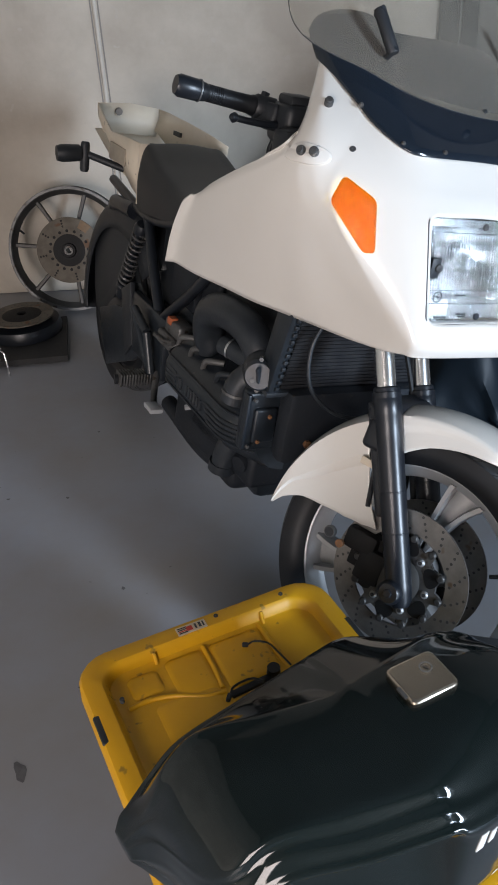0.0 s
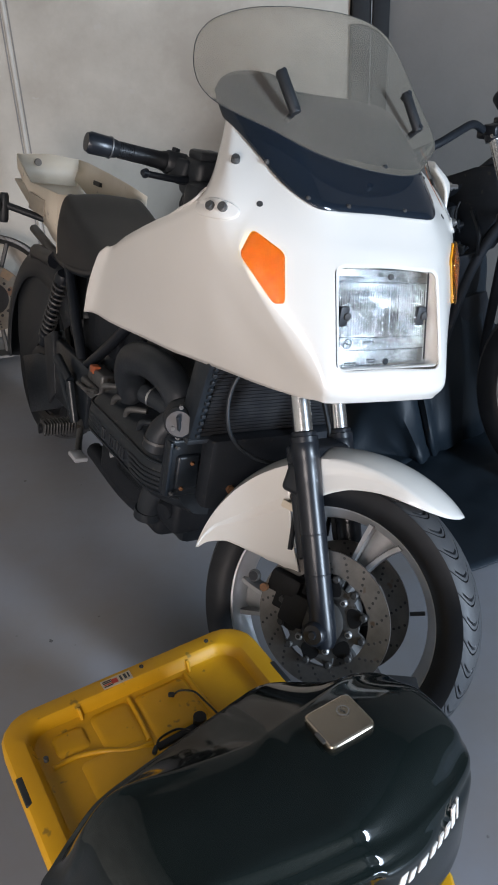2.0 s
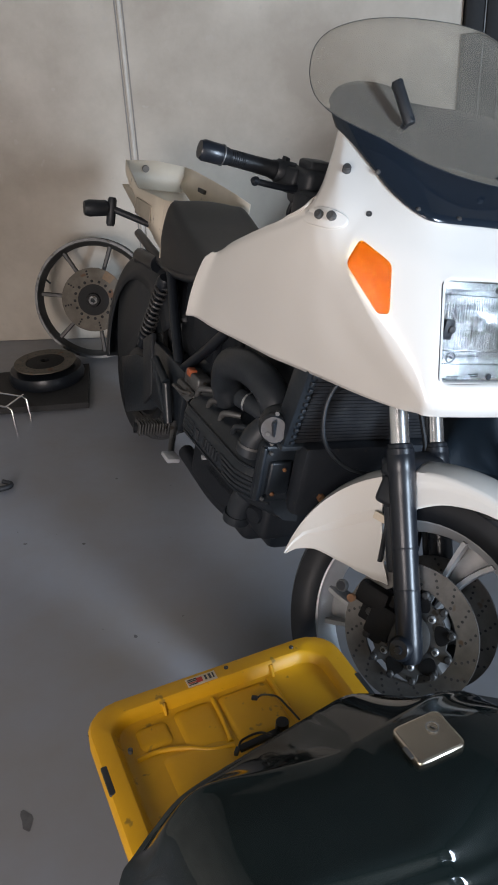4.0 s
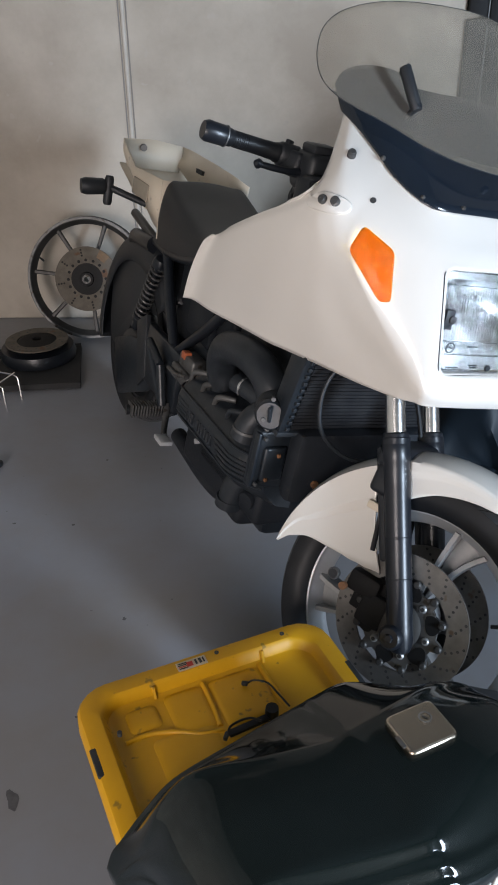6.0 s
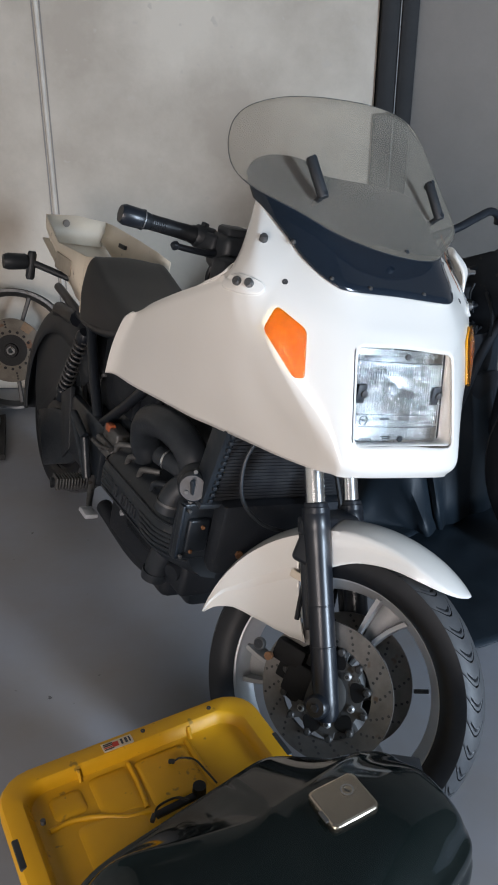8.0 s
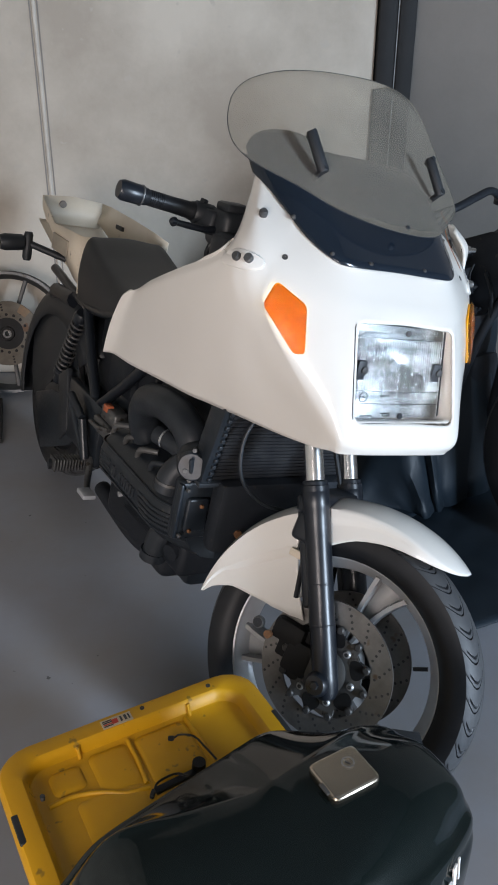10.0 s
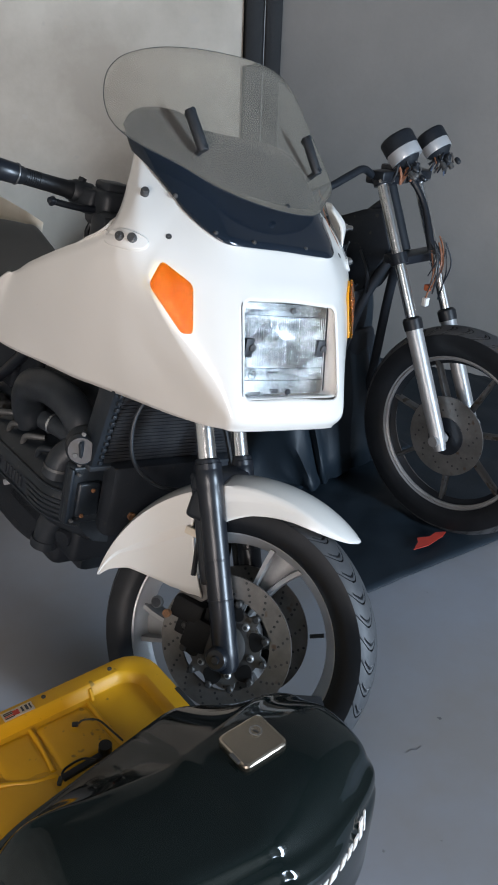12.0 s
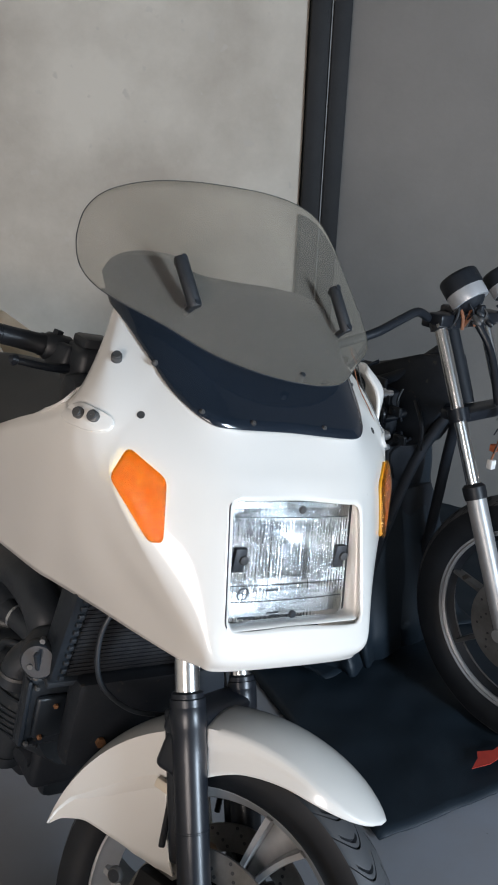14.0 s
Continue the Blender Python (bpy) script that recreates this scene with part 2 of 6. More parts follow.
def tube(pts, radius, seg=12, steps=0, caps=True):
    """A round bar along points; radius: one number, or one for each point. steps: rounds the corners."""
    r = np.array([radius] * len(pts) if np.isscalar(radius) else radius, float)
    p = np.array(pts, float)
    if steps:
        q = curve_through(np.hstack([p, r[:, None]]), steps)
        p, r = q[:, :3], q[:, 3]
    t = np.gradient(p, axis=0)
    t /= np.linalg.norm(t, axis=1)[:, None]
    up = np.array((0.31, 0.17, 0.94))
    if abs(up @ t[0]) > 0.9:
        up = np.array((1.0, 0.1, 0.0))
    rows = []
    for c, d, rad in zip(p, t, r):
        a = up - (up @ d) * d
        a /= np.linalg.norm(a)
        up = a
        b = np.cross(d, a)
        rows.append([c + rad * (math.cos(w) * a + math.sin(w) * b) for w in np.linspace(0, 2 * math.pi, seg, endpoint=False)])
    return grid_mesh(rows, close_v=True, caps=caps)


def lathe(profile, seg=48, closed=False):
    """Turns (radius, along) about the y axis."""
    rows = []
    for w in np.linspace(0, 2 * math.pi, seg, endpoint=False):
        rows.append([(r * math.cos(w), y, r * math.sin(w)) for r, y in profile])
    return grid_mesh(rows, close_u=True, close_v=closed)


def along(a, b):
    """The pose at a whose y axis points to b."""
    d = (Vector(b) - Vector(a)).normalized()
    return Matrix.Translation(a) @ Vector((0, 1, 0)).rotation_difference(d).to_matrix().to_4x4()


def turned(profile, a, b, seg=32):
    """A turned solid: profile of (radius, fraction of the way from a to b)."""
    length = (Vector(b) - Vector(a)).length
    prof = [(0.0005, profile[0][1] * length)] + [(r, s * length) for r, s in profile] + [(0.0005, profile[-1][1] * length)]
    return moved(lathe(prof, seg), along(a, b))


def prism(outline, y0, y1, bevel=0.0):
    """An outline of (x, z) pulled from y0 to y1."""
    bm = bmesh.new()
    a = [bm.verts.new((x, y0, z)) for x, z in outline]
    b = [bm.verts.new((x, y1, z)) for x, z in outline]
    bm.faces.new(a)
    bm.faces.new(list(reversed(b)))
    for i in range(len(a)):
        j = (i + 1) % len(a)
        bm.faces.new((a[i], a[j], b[j], b[i]))
    if bevel:
        bmesh.ops.bevel(bm, geom=list(bm.edges), offset=bevel, segments=2, profile=0.5, affect="EDGES")
    return bm


def rounded(hx, hy, r, n=6):
    """Outline of a rectangle with rounded corners."""
    out = []
    for cx, cy, a0 in ((hx - r, hy - r, 0), (-hx + r, hy - r, 90), (-hx + r, -hy + r, 180), (hx - r, -hy + r, 270)):
        for a in np.linspace(a0, a0 + 90, n):
            out.append((cx + r * math.cos(radians(a)), cy + r * math.sin(radians(a))))
    return out


# ---- the garage ----


def room():
    wall = tagged(mesh_object("wall_back", box(-2.75, 0.770, 3.86, 4.06, 0, 4.2, 0.012), M_WALL), "stained light grey cast concrete panel wall", "wall", kind="structure")
    b = moved(lathe([(0.0105, 0), (0.0105, 4.2)], 16), Matrix.Translation((-0.655, 3.863, 0)) @ pose(0, 0, 0, 90))
    part("joint_sealant_bead", b, M_CAULK, wall, "pale sealant bead in the panel joint")
    for x in (-0.671, -0.639):
        part("joint_edge", box(x - 0.003, x + 0.003, 3.858, 3.864, 0, 4.2), M_GREYWALL, wall)
    col = tagged(mesh_object("column", joined(box(0.772, 0.848, 3.83, 4.06, 0, 4.2, 0.004), box(0.8545, 0.925, 3.815, 4.06, 0, 4.2, 0.004)), M_POST), "black painted steel column in the corner", "column", kind="structure")
    part("edge_strip", box(0.8485, 0.8540, 3.824, 3.9, 0, 4.2), M_DULL, col, "pale bare edge of the steel")
    # side wall, from the column towards the right and nearer
    d = Vector((2.25, -1.35, 0)).normalized()
    m = Matrix.Translation((0.925, 3.87, 0)) @ Matrix.Rotation(math.atan2(d.y, d.x), 4, "Z")
    tagged(mesh_object("wall_side", moved(box(0, 3.0, 0, 0.2, 0, 4.2), m), M_GREYWALL), "plain mid-grey rendered wall in shade", "wall", kind="structure")
    e = m @ Vector((3.0, 0, 0))
    tagged(mesh_object("wall_east", joined(box(e.x, e.x + 0.2, -1.0, e.y + 0.2, 0, 4.2), box(e.x, e.x + 0.2, -2.35, -1.0, 2.3, 4.2), box(e.x, e.x + 0.2, -2.6, -2.35, 0, 4.2)), M_GREYWALL), "plain grey rendered wall with a wide doorway", "wall", kind="structure")
    tagged(mesh_object("wall_west", box(-2.95, -2.75, -2.6, 4.06, 0, 4.2), M_WALL), "light grey concrete wall", "wall", kind="structure")
    front = joined(box(-2.95, -2.1, -2.6, -2.4, 0, 4.2), box(-2.1, -0.5, -2.6, -2.4, 2.35, 4.2), box(-0.5, e.x + 0.2, -2.6, -2.4, 0, 4.2))
    tagged(mesh_object("wall_front", front, M_WALL), "concrete wall with an open doorway", "wall", kind="structure")
    tagged(mesh_object("floor", box(-3, e.x + 0.2, -2.6, 4.1, -0.2, 0), M_FLOOR), "grey painted concrete floor with a dull sheen", "floor", kind="structure")
    floor = bpy.data.objects["floor"]
    for x, y, w, h, a in ((-0.571, 1.124, 0.012, 0.030, 20), (-0.842, 2.124, 0.006, 0.005, 0), (-0.652, 2.119, 0.005, 0.005, 40), (-0.613, 2.511, 0.004, 0.006, 0), (-0.421, 1.69, 0.005, 0.006, 15), (0.514, 1.218, 0.004, 0.006, 30), (-0.48, 1.35, 0.004, 0.004, 0), (0.80, 1.33, 0.004, 0.005, 60), (0.62, 1.42, 0.003, 0.004, 0)):
        blot = bmesh.new()
        blot.faces.new([blot.verts.new((w * math.cos(u) * (1 + 0.3 * math.sin(3 * u + a)), h * math.sin(u) * (1 + 0.25 * math.cos(2 * u + a)), 0.0008)) for u in np.linspace(0, 2 * math.pi, 14, endpoint=False)])
        part("floor_spot", moved(blot, Matrix.Translation((x, y, 0)) @ pose(0, 0, 0, 0, 0, a)), M_STAIN, floor, "", 0)
    part("floor_scratch", tube([(0.680, 1.243, 0.0006), (0.695, 1.250, 0.0006), (0.706, 1.247, 0.0006), (0.722, 1.256, 0.0006)], 0.0009, 6, 5), M_STAIN, floor)
    tagged(mesh_object("ceiling", box(-2.95, e.x + 0.2, -2.6, 4.1, 4.2, 4.35), M_CEIL), "dark unlit roof underside", "ceiling", kind="structure")
    tagged(mesh_object("ground", box(-60, 60, -60, 60, -0.45, -0.22), M_FLOOR), "grey forecourt outside", "ground", kind="structure")


room()

# ---- wheels ----


def tyre_mesh(r, half, bead, tread=36, depth=0.0045, seg=120):
    """A tyre about the y axis; its curved tread grooves follow the mesh lines, so that their edges are clean."""
    prof = [(bead, -half * 0.72), (bead + 0.010, -half * 0.86), (bead + 0.022, -half * 0.94), (r * 0.86, -half), (r * 0.93, -half * 0.95)]
    crown = [(r - (1 - math.sqrt(max(0, 1 - (s * 0.92) ** 2))) * half * 0.92, s * half * 0.92) for s in np.linspace(-1, 1, 41 if tread else 21)]
    prof = prof + crown + [(a, -y) for a, y in reversed(prof)]
    steps = (0, 0.015, 0.060, 0.075, 0.22, 0.29, 0.32, 0.35, 0.42, 0.5, 0.515, 0.560, 0.575, 0.72, 0.79, 0.82, 0.85, 0.92)
    cols = [(k + f) / tread for k in range(tread) for f in steps] if tread else list(np.linspace(0, 1, seg, endpoint=False))
    n = len(steps)

    def cut(i, s):
        """How deep a groove is at column i and at s across the tread."""
        if not tread or not 0.10 < abs(s) < 0.90:
            return 0.0
        k = (i % n) if s > 0 else ((i + n // 2) % n)
        if k in (1, 2):
            return depth * min(1, (0.90 - abs(s)) / 0.10)
        if k in (5, 6) and 0.36 < abs(s) < 0.70:
            return depth * 0.7
        return 0.0

    rows, low = [], []
    for i, f in enumerate(cols):
        row, cuts = [], []
        for a, y in prof:
            s = y / half
            d = cut(i, s) if a > r * 0.86 else 0.0
            w = 2 * math.pi * (f - (1.05 * math.sin(min(abs(s), 0.92) * 3.3) / tread if tread else 0))
            row.append(((a - d) * math.cos(w), y, (a - d) * math.sin(w)))
            cuts.append(d)
        rows.append(row)
        low.append(cuts)
    bm = grid_mesh(rows, close_u=True)
    bm.faces.ensure_lookup_table()
    k, m = len(prof), len(rows)
    for q, f in enumerate(bm.faces):
        i, j = divmod(q, k - 1)
        deep = low[i][j] + low[(i + 1) % m][j] + low[i][j + 1] + low[(i + 1) % m][j + 1]
        f.material_index = 1 if deep < 0.001 and abs(prof[j][1]) < half * 0.88 and prof[j][0] > r * 0.8 else 0
    return bm


def add_tyre(bm, parent, label=""):
    ob = part("tyre", bm, M_RUBBER, parent, label)
    ob.data.materials.append(M_TREAD)
    return ob


def disc_mesh(r0, r1, thick, holes, seg=96):
    """A brake disc with rows of drilled holes that go through it; holes: (radius, count, phase, size)."""
    bm = bmesh.new()
    rings = [r0, r1]
    verts = []
    for y in (-thick / 2, thick / 2):
        for r in rings:
            verts.append([bm.verts.new((r * math.cos(w), y, r * math.sin(w))) for w in np.linspace(0, 2 * math.pi, seg, endpoint=False)])
    for i in range(seg):
        j = (i + 1) % seg
        bm.faces.new((verts[0][i], verts[0][j], verts[1][j], verts[1][i]))
        bm.faces.new((verts[2][i], verts[3][i], verts[3][j], verts[2][j]))
        bm.faces.new((verts[1][i], verts[1][j], verts[3][j], verts[3][i]))
        bm.faces.new((verts[0][i], verts[2][i], verts[2][j], verts[0][j]))
    return bm


def drill_dots(holes, thick):
    """The dark bores of a drilled disc."""
    bms = []
    for r, count, phase, size in holes:
        for k in range(count):
            w = 2 * math.pi * (k + phase) / count
            c = Matrix.Translation((r * math.cos(w), 0, r * math.sin(w)))
            bms.append(moved(lathe([(0.0003, -thick / 2 - 0.0006), (size, -thick / 2 - 0.0006), (size, thick / 2 + 0.0006), (0.0003, thick / 2 + 0.0006)], 8), c))
    return joined(*bms)


def rim_mesh(r, half, drop=0.03, seg=96):
    """A wheel rim about the y axis; r: its flange."""
    p = [(r, half), (r - 0.004, half + 0.003), (r - 0.012, half), (r - 0.016, half - 0.012), (r - drop, half - 0.022), (r - drop - 0.008, 0), (r - drop, -half + 0.022),
         (r - 0.016, -half + 0.012), (r - 0.012, -half), (r - 0.004, -half - 0.003), (r, -half), (r - 0.006, -half + 0.012), (r - drop + 0.006, -half + 0.024), (r - drop + 0.004, half - 0.024), (r - 0.006, half - 0.012)]
    return lathe(p, seg, closed=True)


def spoke_mesh(angle, r0, r1, w0, w1, t0, t1, sweep=0.0, steps=8):
    """One cast spoke from hub to rim; sweep: radians by which it curves on its way out."""
    rows = []
    for s in np.linspace(0, 1, steps):
        r = r0 + (r1 - r0) * s
        w = angle + sweep * s * s
        c, d = Vector((math.cos(w), 0, math.sin(w))), Vector((-math.sin(w), 0, math.cos(w)))
        a, t = (w0 + (w1 - w0) * s ** 1.5) / 2, (t0 + (t1 - t0) * s) / 2
        k = 0.35
        ring = [(-a, -t * k), (-a * 0.6, -t), (a * 0.6, -t), (a, -t * k), (a, t * k), (a * 0.6, t), (-a * 0.6, t), (-a, t * k)]
        rows.append([c * r + d * u + Vector((0, v, 0)) for u, v in ring])
    return grid_mesh(rows, close_v=True, caps=True)


# ---- the white touring motorcycle ----
BIKE_AT, BIKE_HEADING, BIKE_LEAN, BIKE_STEER = (0.232, 1.331, 0.0), -64.0, 13.0, 30.0
BIKE = pose(*BIKE_AT, 0, 0, BIKE_HEADING) @ pose(0, 0, 0, -BIKE_LEAN)
RAKE = radians(27.5)
AXIS = Vector((-math.sin(RAKE), 0, math.cos(RAKE)))
STEER = Matrix.Translation((0.098, -0.036, 0.004)) @ Matrix.Rotation(radians(BIKE_STEER), 4, AXIS) @ Matrix.Translation((-0.101, 0, 0))
HUB = Vector((0.0, 0.0, 0.312))


def bike_front_wheel(bike):
    c = STEER @ Matrix.Translation(HUB)
    rim = part("front_wheel", moved(joined(rim_mesh(0.247, 0.036), lathe([(0.026, -0.05), (0.05, -0.045), (0.058, -0.02), (0.058, 0.02), (0.05, 0.045), (0.026, 0.05)], 40, True)), c), M_ALLOY, bike, "silver cast alloy front wheel")
    for k in range(3):
        for s in (-1, 1):
            part("spoke", moved(spoke_mesh(radians(82 + 120 * k) + s * 0.115, 0.05, 0.222, 0.012, 0.017, 0.058, 0.052, s * 0.055 - 0.10), c), M_RIMGREY, rim)
    for k in range(3):
        part("spoke_web", moved(spoke_mesh(radians(82 + 120 * k), 0.05, 0.222, 0.030, 0.060, 0.022, 0.016, -0.10), c), M_RIMGREY, rim)
    add_tyre(moved(tyre_mesh(0.318, 0.056, 0.238, 40), c), rim, "worn black tyre with curved grooves")
    for s in (-1, 1):
        y = 0.062 * s
        d = part("brake_disc", moved(disc_mesh(0.102, 0.150, 0.005, ()), c @ Matrix.Translation((0, y, 0))), M_STEEL, rim, "drilled brake disc with light rust")
        holes = [(0.111 + 0.0108 * j, 18, 0.18 * j, 0.0031) for j in range(4)]
        tagged(part("bore", moved(drill_dots(holes, 0.005), c @ Matrix.Translation((0, y, 0))), M_INK, rim), kind="stuff")
        star = []
        for k in range(120):
            w = 2 * math.pi * k / 120
            r = 0.084 + 0.018 * max(0, math.cos(12 * w)) ** 0.5
            star.append((r * math.cos(w), r * math.sin(w)))
        part("disc_carrier", moved(prism(star, -0.004, 0.004), c @ Matrix.Translation((0, y + 0.005 * s, 0))), M_DULL, rim, "grey cast disc carrier", 30)
        part("hub_cover", moved(lathe([(0.02, 0.0), (0.045, 0.0), (0.052, 0.006 * s), (0.040, 0.014 * s), (0.02, 0.016 * s)], 40, True), c @ Matrix.Translation((0, y + 0.009 * s, 0))), M_OLDALLOY, rim)
        for k in range(6):
            w = 2 * math.pi * (k + 0.5) / 6
            a = Vector((0.067 * math.cos(w), y + 0.005 * s, 0.067 * math.sin(w)))
            dark = [(0.012 + (0.017 + 0.005 * math.cos(v)) * math.cos(v) - 0.008, 0.021 * math.sin(v)) for v in np.linspace(0, 2 * math.pi, 20, endpoint=False)]
            turn = Matrix.Translation((a.x, a.y + 0.0005 * s, a.z)) @ Matrix.Rotation(-w, 4, "Y")
            part("carrier_window", moved(prism(dark, -0.0046, 0.0046), c @ turn), M_POST, rim)
        for k in range(12):
            w = 2 * math.pi * k / 12
            for r in (0.096, 0.066):
                if r < 0.09 and k % 2:
                    continue
                a = Vector((r * math.cos(w), y + 0.006 * s, r * math.sin(w)))
                part("disc_bobbin", moved(turned([(0.0085, 0), (0.0085, 0.7), (0.006, 1)], a, a + Vector((0, 0.009 * s, 0)), 12), c), M_OLDALLOY if r > 0.09 else M_RIMGREY, rim)
                part("bobbin_bore", moved(turned([(0.0042, 0), (0.0042, 1)], a + Vector((0, 0.008 * s, 0)), a + Vector((0, 0.0096 * s, 0)), 10), c), M_INK, rim)
    a = radians(28)
    p = Vector((0.208 * math.cos(a), -0.012, 0.208 * math.sin(a)))
    part("valve", moved(tube([p, p - Vector((math.cos(a), 0.15, math.sin(a))) * 0.03], 0.0045, 8), c), M_PLASTIC, rim)


def bike_fork(bike):
    for s in (-1, 1):
        y = 0.098 * s
        foot = Vector((0.023, y, 0.30))

        def on(d, fwd=0.0, y=y, foot=foot):
            return foot + AXIS * d + Vector((fwd, 0, 0))

        slider = part("fork_leg", moved(joined(turned([(0.018, 0), (0.0250, 0.03), (0.0270, 0.1), (0.0272, 0.52), (0.0276, 0.54), (0.0280, 0.76), (0.0284, 0.785), (0.0284, 0.90), (0.0296, 0.905), (0.0296, 0.985), (0.027, 1.0)], on(-0.03), on(0.405), 32),
                                               turned([(0.02, 0), (0.026, 0.1), (0.026, 0.9), (0.02, 1)], foot + Vector((-0.01, -0.038, 0)), foot + Vector((-0.01, 0.038, 0)), 24),
                                               moved(box(-0.040, -0.008, -0.013, 0.013, -0.115, 0.125, 0.008, 3), Matrix.Translation(on(0.27)) @ Matrix.Rotation(-RAKE, 4, "Y"))), STEER), M_BLACK, bike, "satin black fork slider")
        part("stanchion", moved(turned([(0.0207, 0), (0.0207, 1)], on(0.39), on(0.80), 32), STEER), M_CHROME, slider, "polished chrome fork tube")
        part("dust_seal", moved(turned([(0.0295, 0), (0.0295, 0.55), (0.027, 0.6), (0.0265, 0.9), (0.023, 1)], on(0.396), on(0.422), 32), STEER), M_BLACK, slider)
        for d in (0.12, 0.205):
            part("clamp_ring", moved(turned([(0.0279, 0), (0.0283, 0.3), (0.0283, 0.7), (0.0279, 1)], on(d), on(d + 0.004), 32), STEER), M_BLACK, slider)
        part("axle_cap", moved(turned([(0.010, 0), (0.010, 0.8), (0.008, 1)], foot + Vector((-0.01, 0.03 * s, 0)), foot + Vector((-0.01, 0.042 * s, 0)), 6), STEER), M_BLACK, slider)
        # caliper behind the leg
        cal = part("brake_caliper", moved(joined(box(-0.138, -0.062, y * 0.68 - 0.022, y * 0.68 + 0.022, 0.322, 0.372, 0.010, 2), box(-0.092, -0.030, y * 0.72 - 0.018, y * 0.72 + 0.018, 0.272, 0.345, 0.008, 2), box(-0.120, -0.040, y * 0.60 - 0.010, y * 0.60 + 0.010, 0.285, 0.360, 0.006, 2)), STEER), M_POST, bike, "black brake caliper")
        part("caliper_cap", moved(turned([(0.0135, 0), (0.0135, 0.7), (0.012, 1)], (-0.168, y * 0.90, 0.338), (-0.168, y * 0.90 + 0.010 * s, 0.338), 28), STEER), M_DULL, cal)
        part("caliper_plug", moved(turned([(0.0105, 0), (0.0105, 1)], (-0.168, y * 0.90, 0.338), (-0.168, y * 0.90 + 0.0106 * s, 0.338), 20), STEER), M_BLACK, cal)
        part("caliper_bolt", moved(turned([(0.009, 0), (0.009, 1)], (-0.137, y * 0.92, 0.326), (-0.137, y * 0.92 + 0.010 * s, 0.326), 12), STEER), M_RUST, cal)
        part("brake_hose", moved(tube([(-0.11, y, 0.43), (-0.13, y, 0.52), (-0.17, y * 0.8, 0.64), (-0.26, y * 0.5, 0.80)], 0.0055, 8, 6), STEER), M_RUBBER, cal)
    part("fork_brace", moved(joined(box(-0.185, -0.125, -0.118, 0.118, 0.598, 0.652, 0.016, 3), box(-0.172, -0.118, -0.118, -0.082, 0.545, 0.610, 0.012, 3), box(-0.172, -0.118, 0.082, 0.118, 0.545, 0.610, 0.012, 3)), STEER), M_BLACK, bike)
    part("lower_yoke", moved(box(-0.30, -0.20, -0.13, 0.13, 0.80, 0.84, 0.015), STEER), M_BLACK, bike)


def fender_piece(a0, a1, skirt, shear, half, r=0.354, n=48, fade=0.0):
    """White mudguard round the hub from angle a0 to a1 (degrees, forwards is 0, up 90); skirt(s): depth of its sides; shear(s): degrees by which the lower edge lags."""
    rows = []
    for s in np.linspace(0, 1, n):
        a = a0 + (a1 - a0) * s
        d, hw = skirt(s), half(s)
        ring = []
        for u in np.linspace(-1, 1, 41):
            side = abs(u)
            if side < 0.5:
                v, drop, lag = u / 0.5, 0.020 * hw / 0.082 * (u / 0.5) ** 2, 0.0
            else:
                q = (side - 0.5) / 0.5
                v, drop, lag = math.copysign(1 + 0.05 * math.sin(q * math.pi * 0.5) - ((0.055 if fade else 0.09) * max(0, 1 - fade * s) if q > 0.36 else 0.0), u), 0.020 * hw / 0.082 + d * q, shear(s) * q
            w = radians(a + lag)
            ring.append(HUB + Vector((math.cos(w) * (r - drop), v * hw, math.sin(w) * (r - drop))))
        rows.append(ring)
    return grid_mesh(rows)


def bike_fender(bike):
    a = part("rear_mudguard", moved(fender_piece(121, 178, lambda s: float(np.interp(s, (0, 0.3, 0.5, 0.65, 0.75, 0.9, 1), (0.225, 0.200, 0.165, 0.112, 0.060, 0.020, 0.004))), lambda s: 16 * (1 - s), lambda s: 0.082 - 0.006 * s ** 2), STEER), M_WHITE, bike, "white painted rear half of the front mudguard", 13)
    solid(a, 0.004)
    b = part("front_mudguard", moved(fender_piece(111, 60, lambda s: float(np.interp(s, (0, 0.25, 0.58, 0.9, 1), (0.080, 0.055, 0.030, 0.008, 0.002))), lambda s: 0.0, lambda s: 0.082 * math.sqrt(max(0.02, 1 - max(0.0, (s - 0.62) / 0.38) ** 2.2)), 0.362, fade=1.3), STEER), M_WHITE, bike, "white painted front half of the mudguard", 60)
    solid(b, 0.004)
    for s in (-1, 1):
        part("mudguard_clip", moved(box(-0.165, -0.125, 0.090 * s - 0.006, 0.090 * s + 0.006, 0.505, 0.522, 0.003), STEER), M_CREAM, bike)


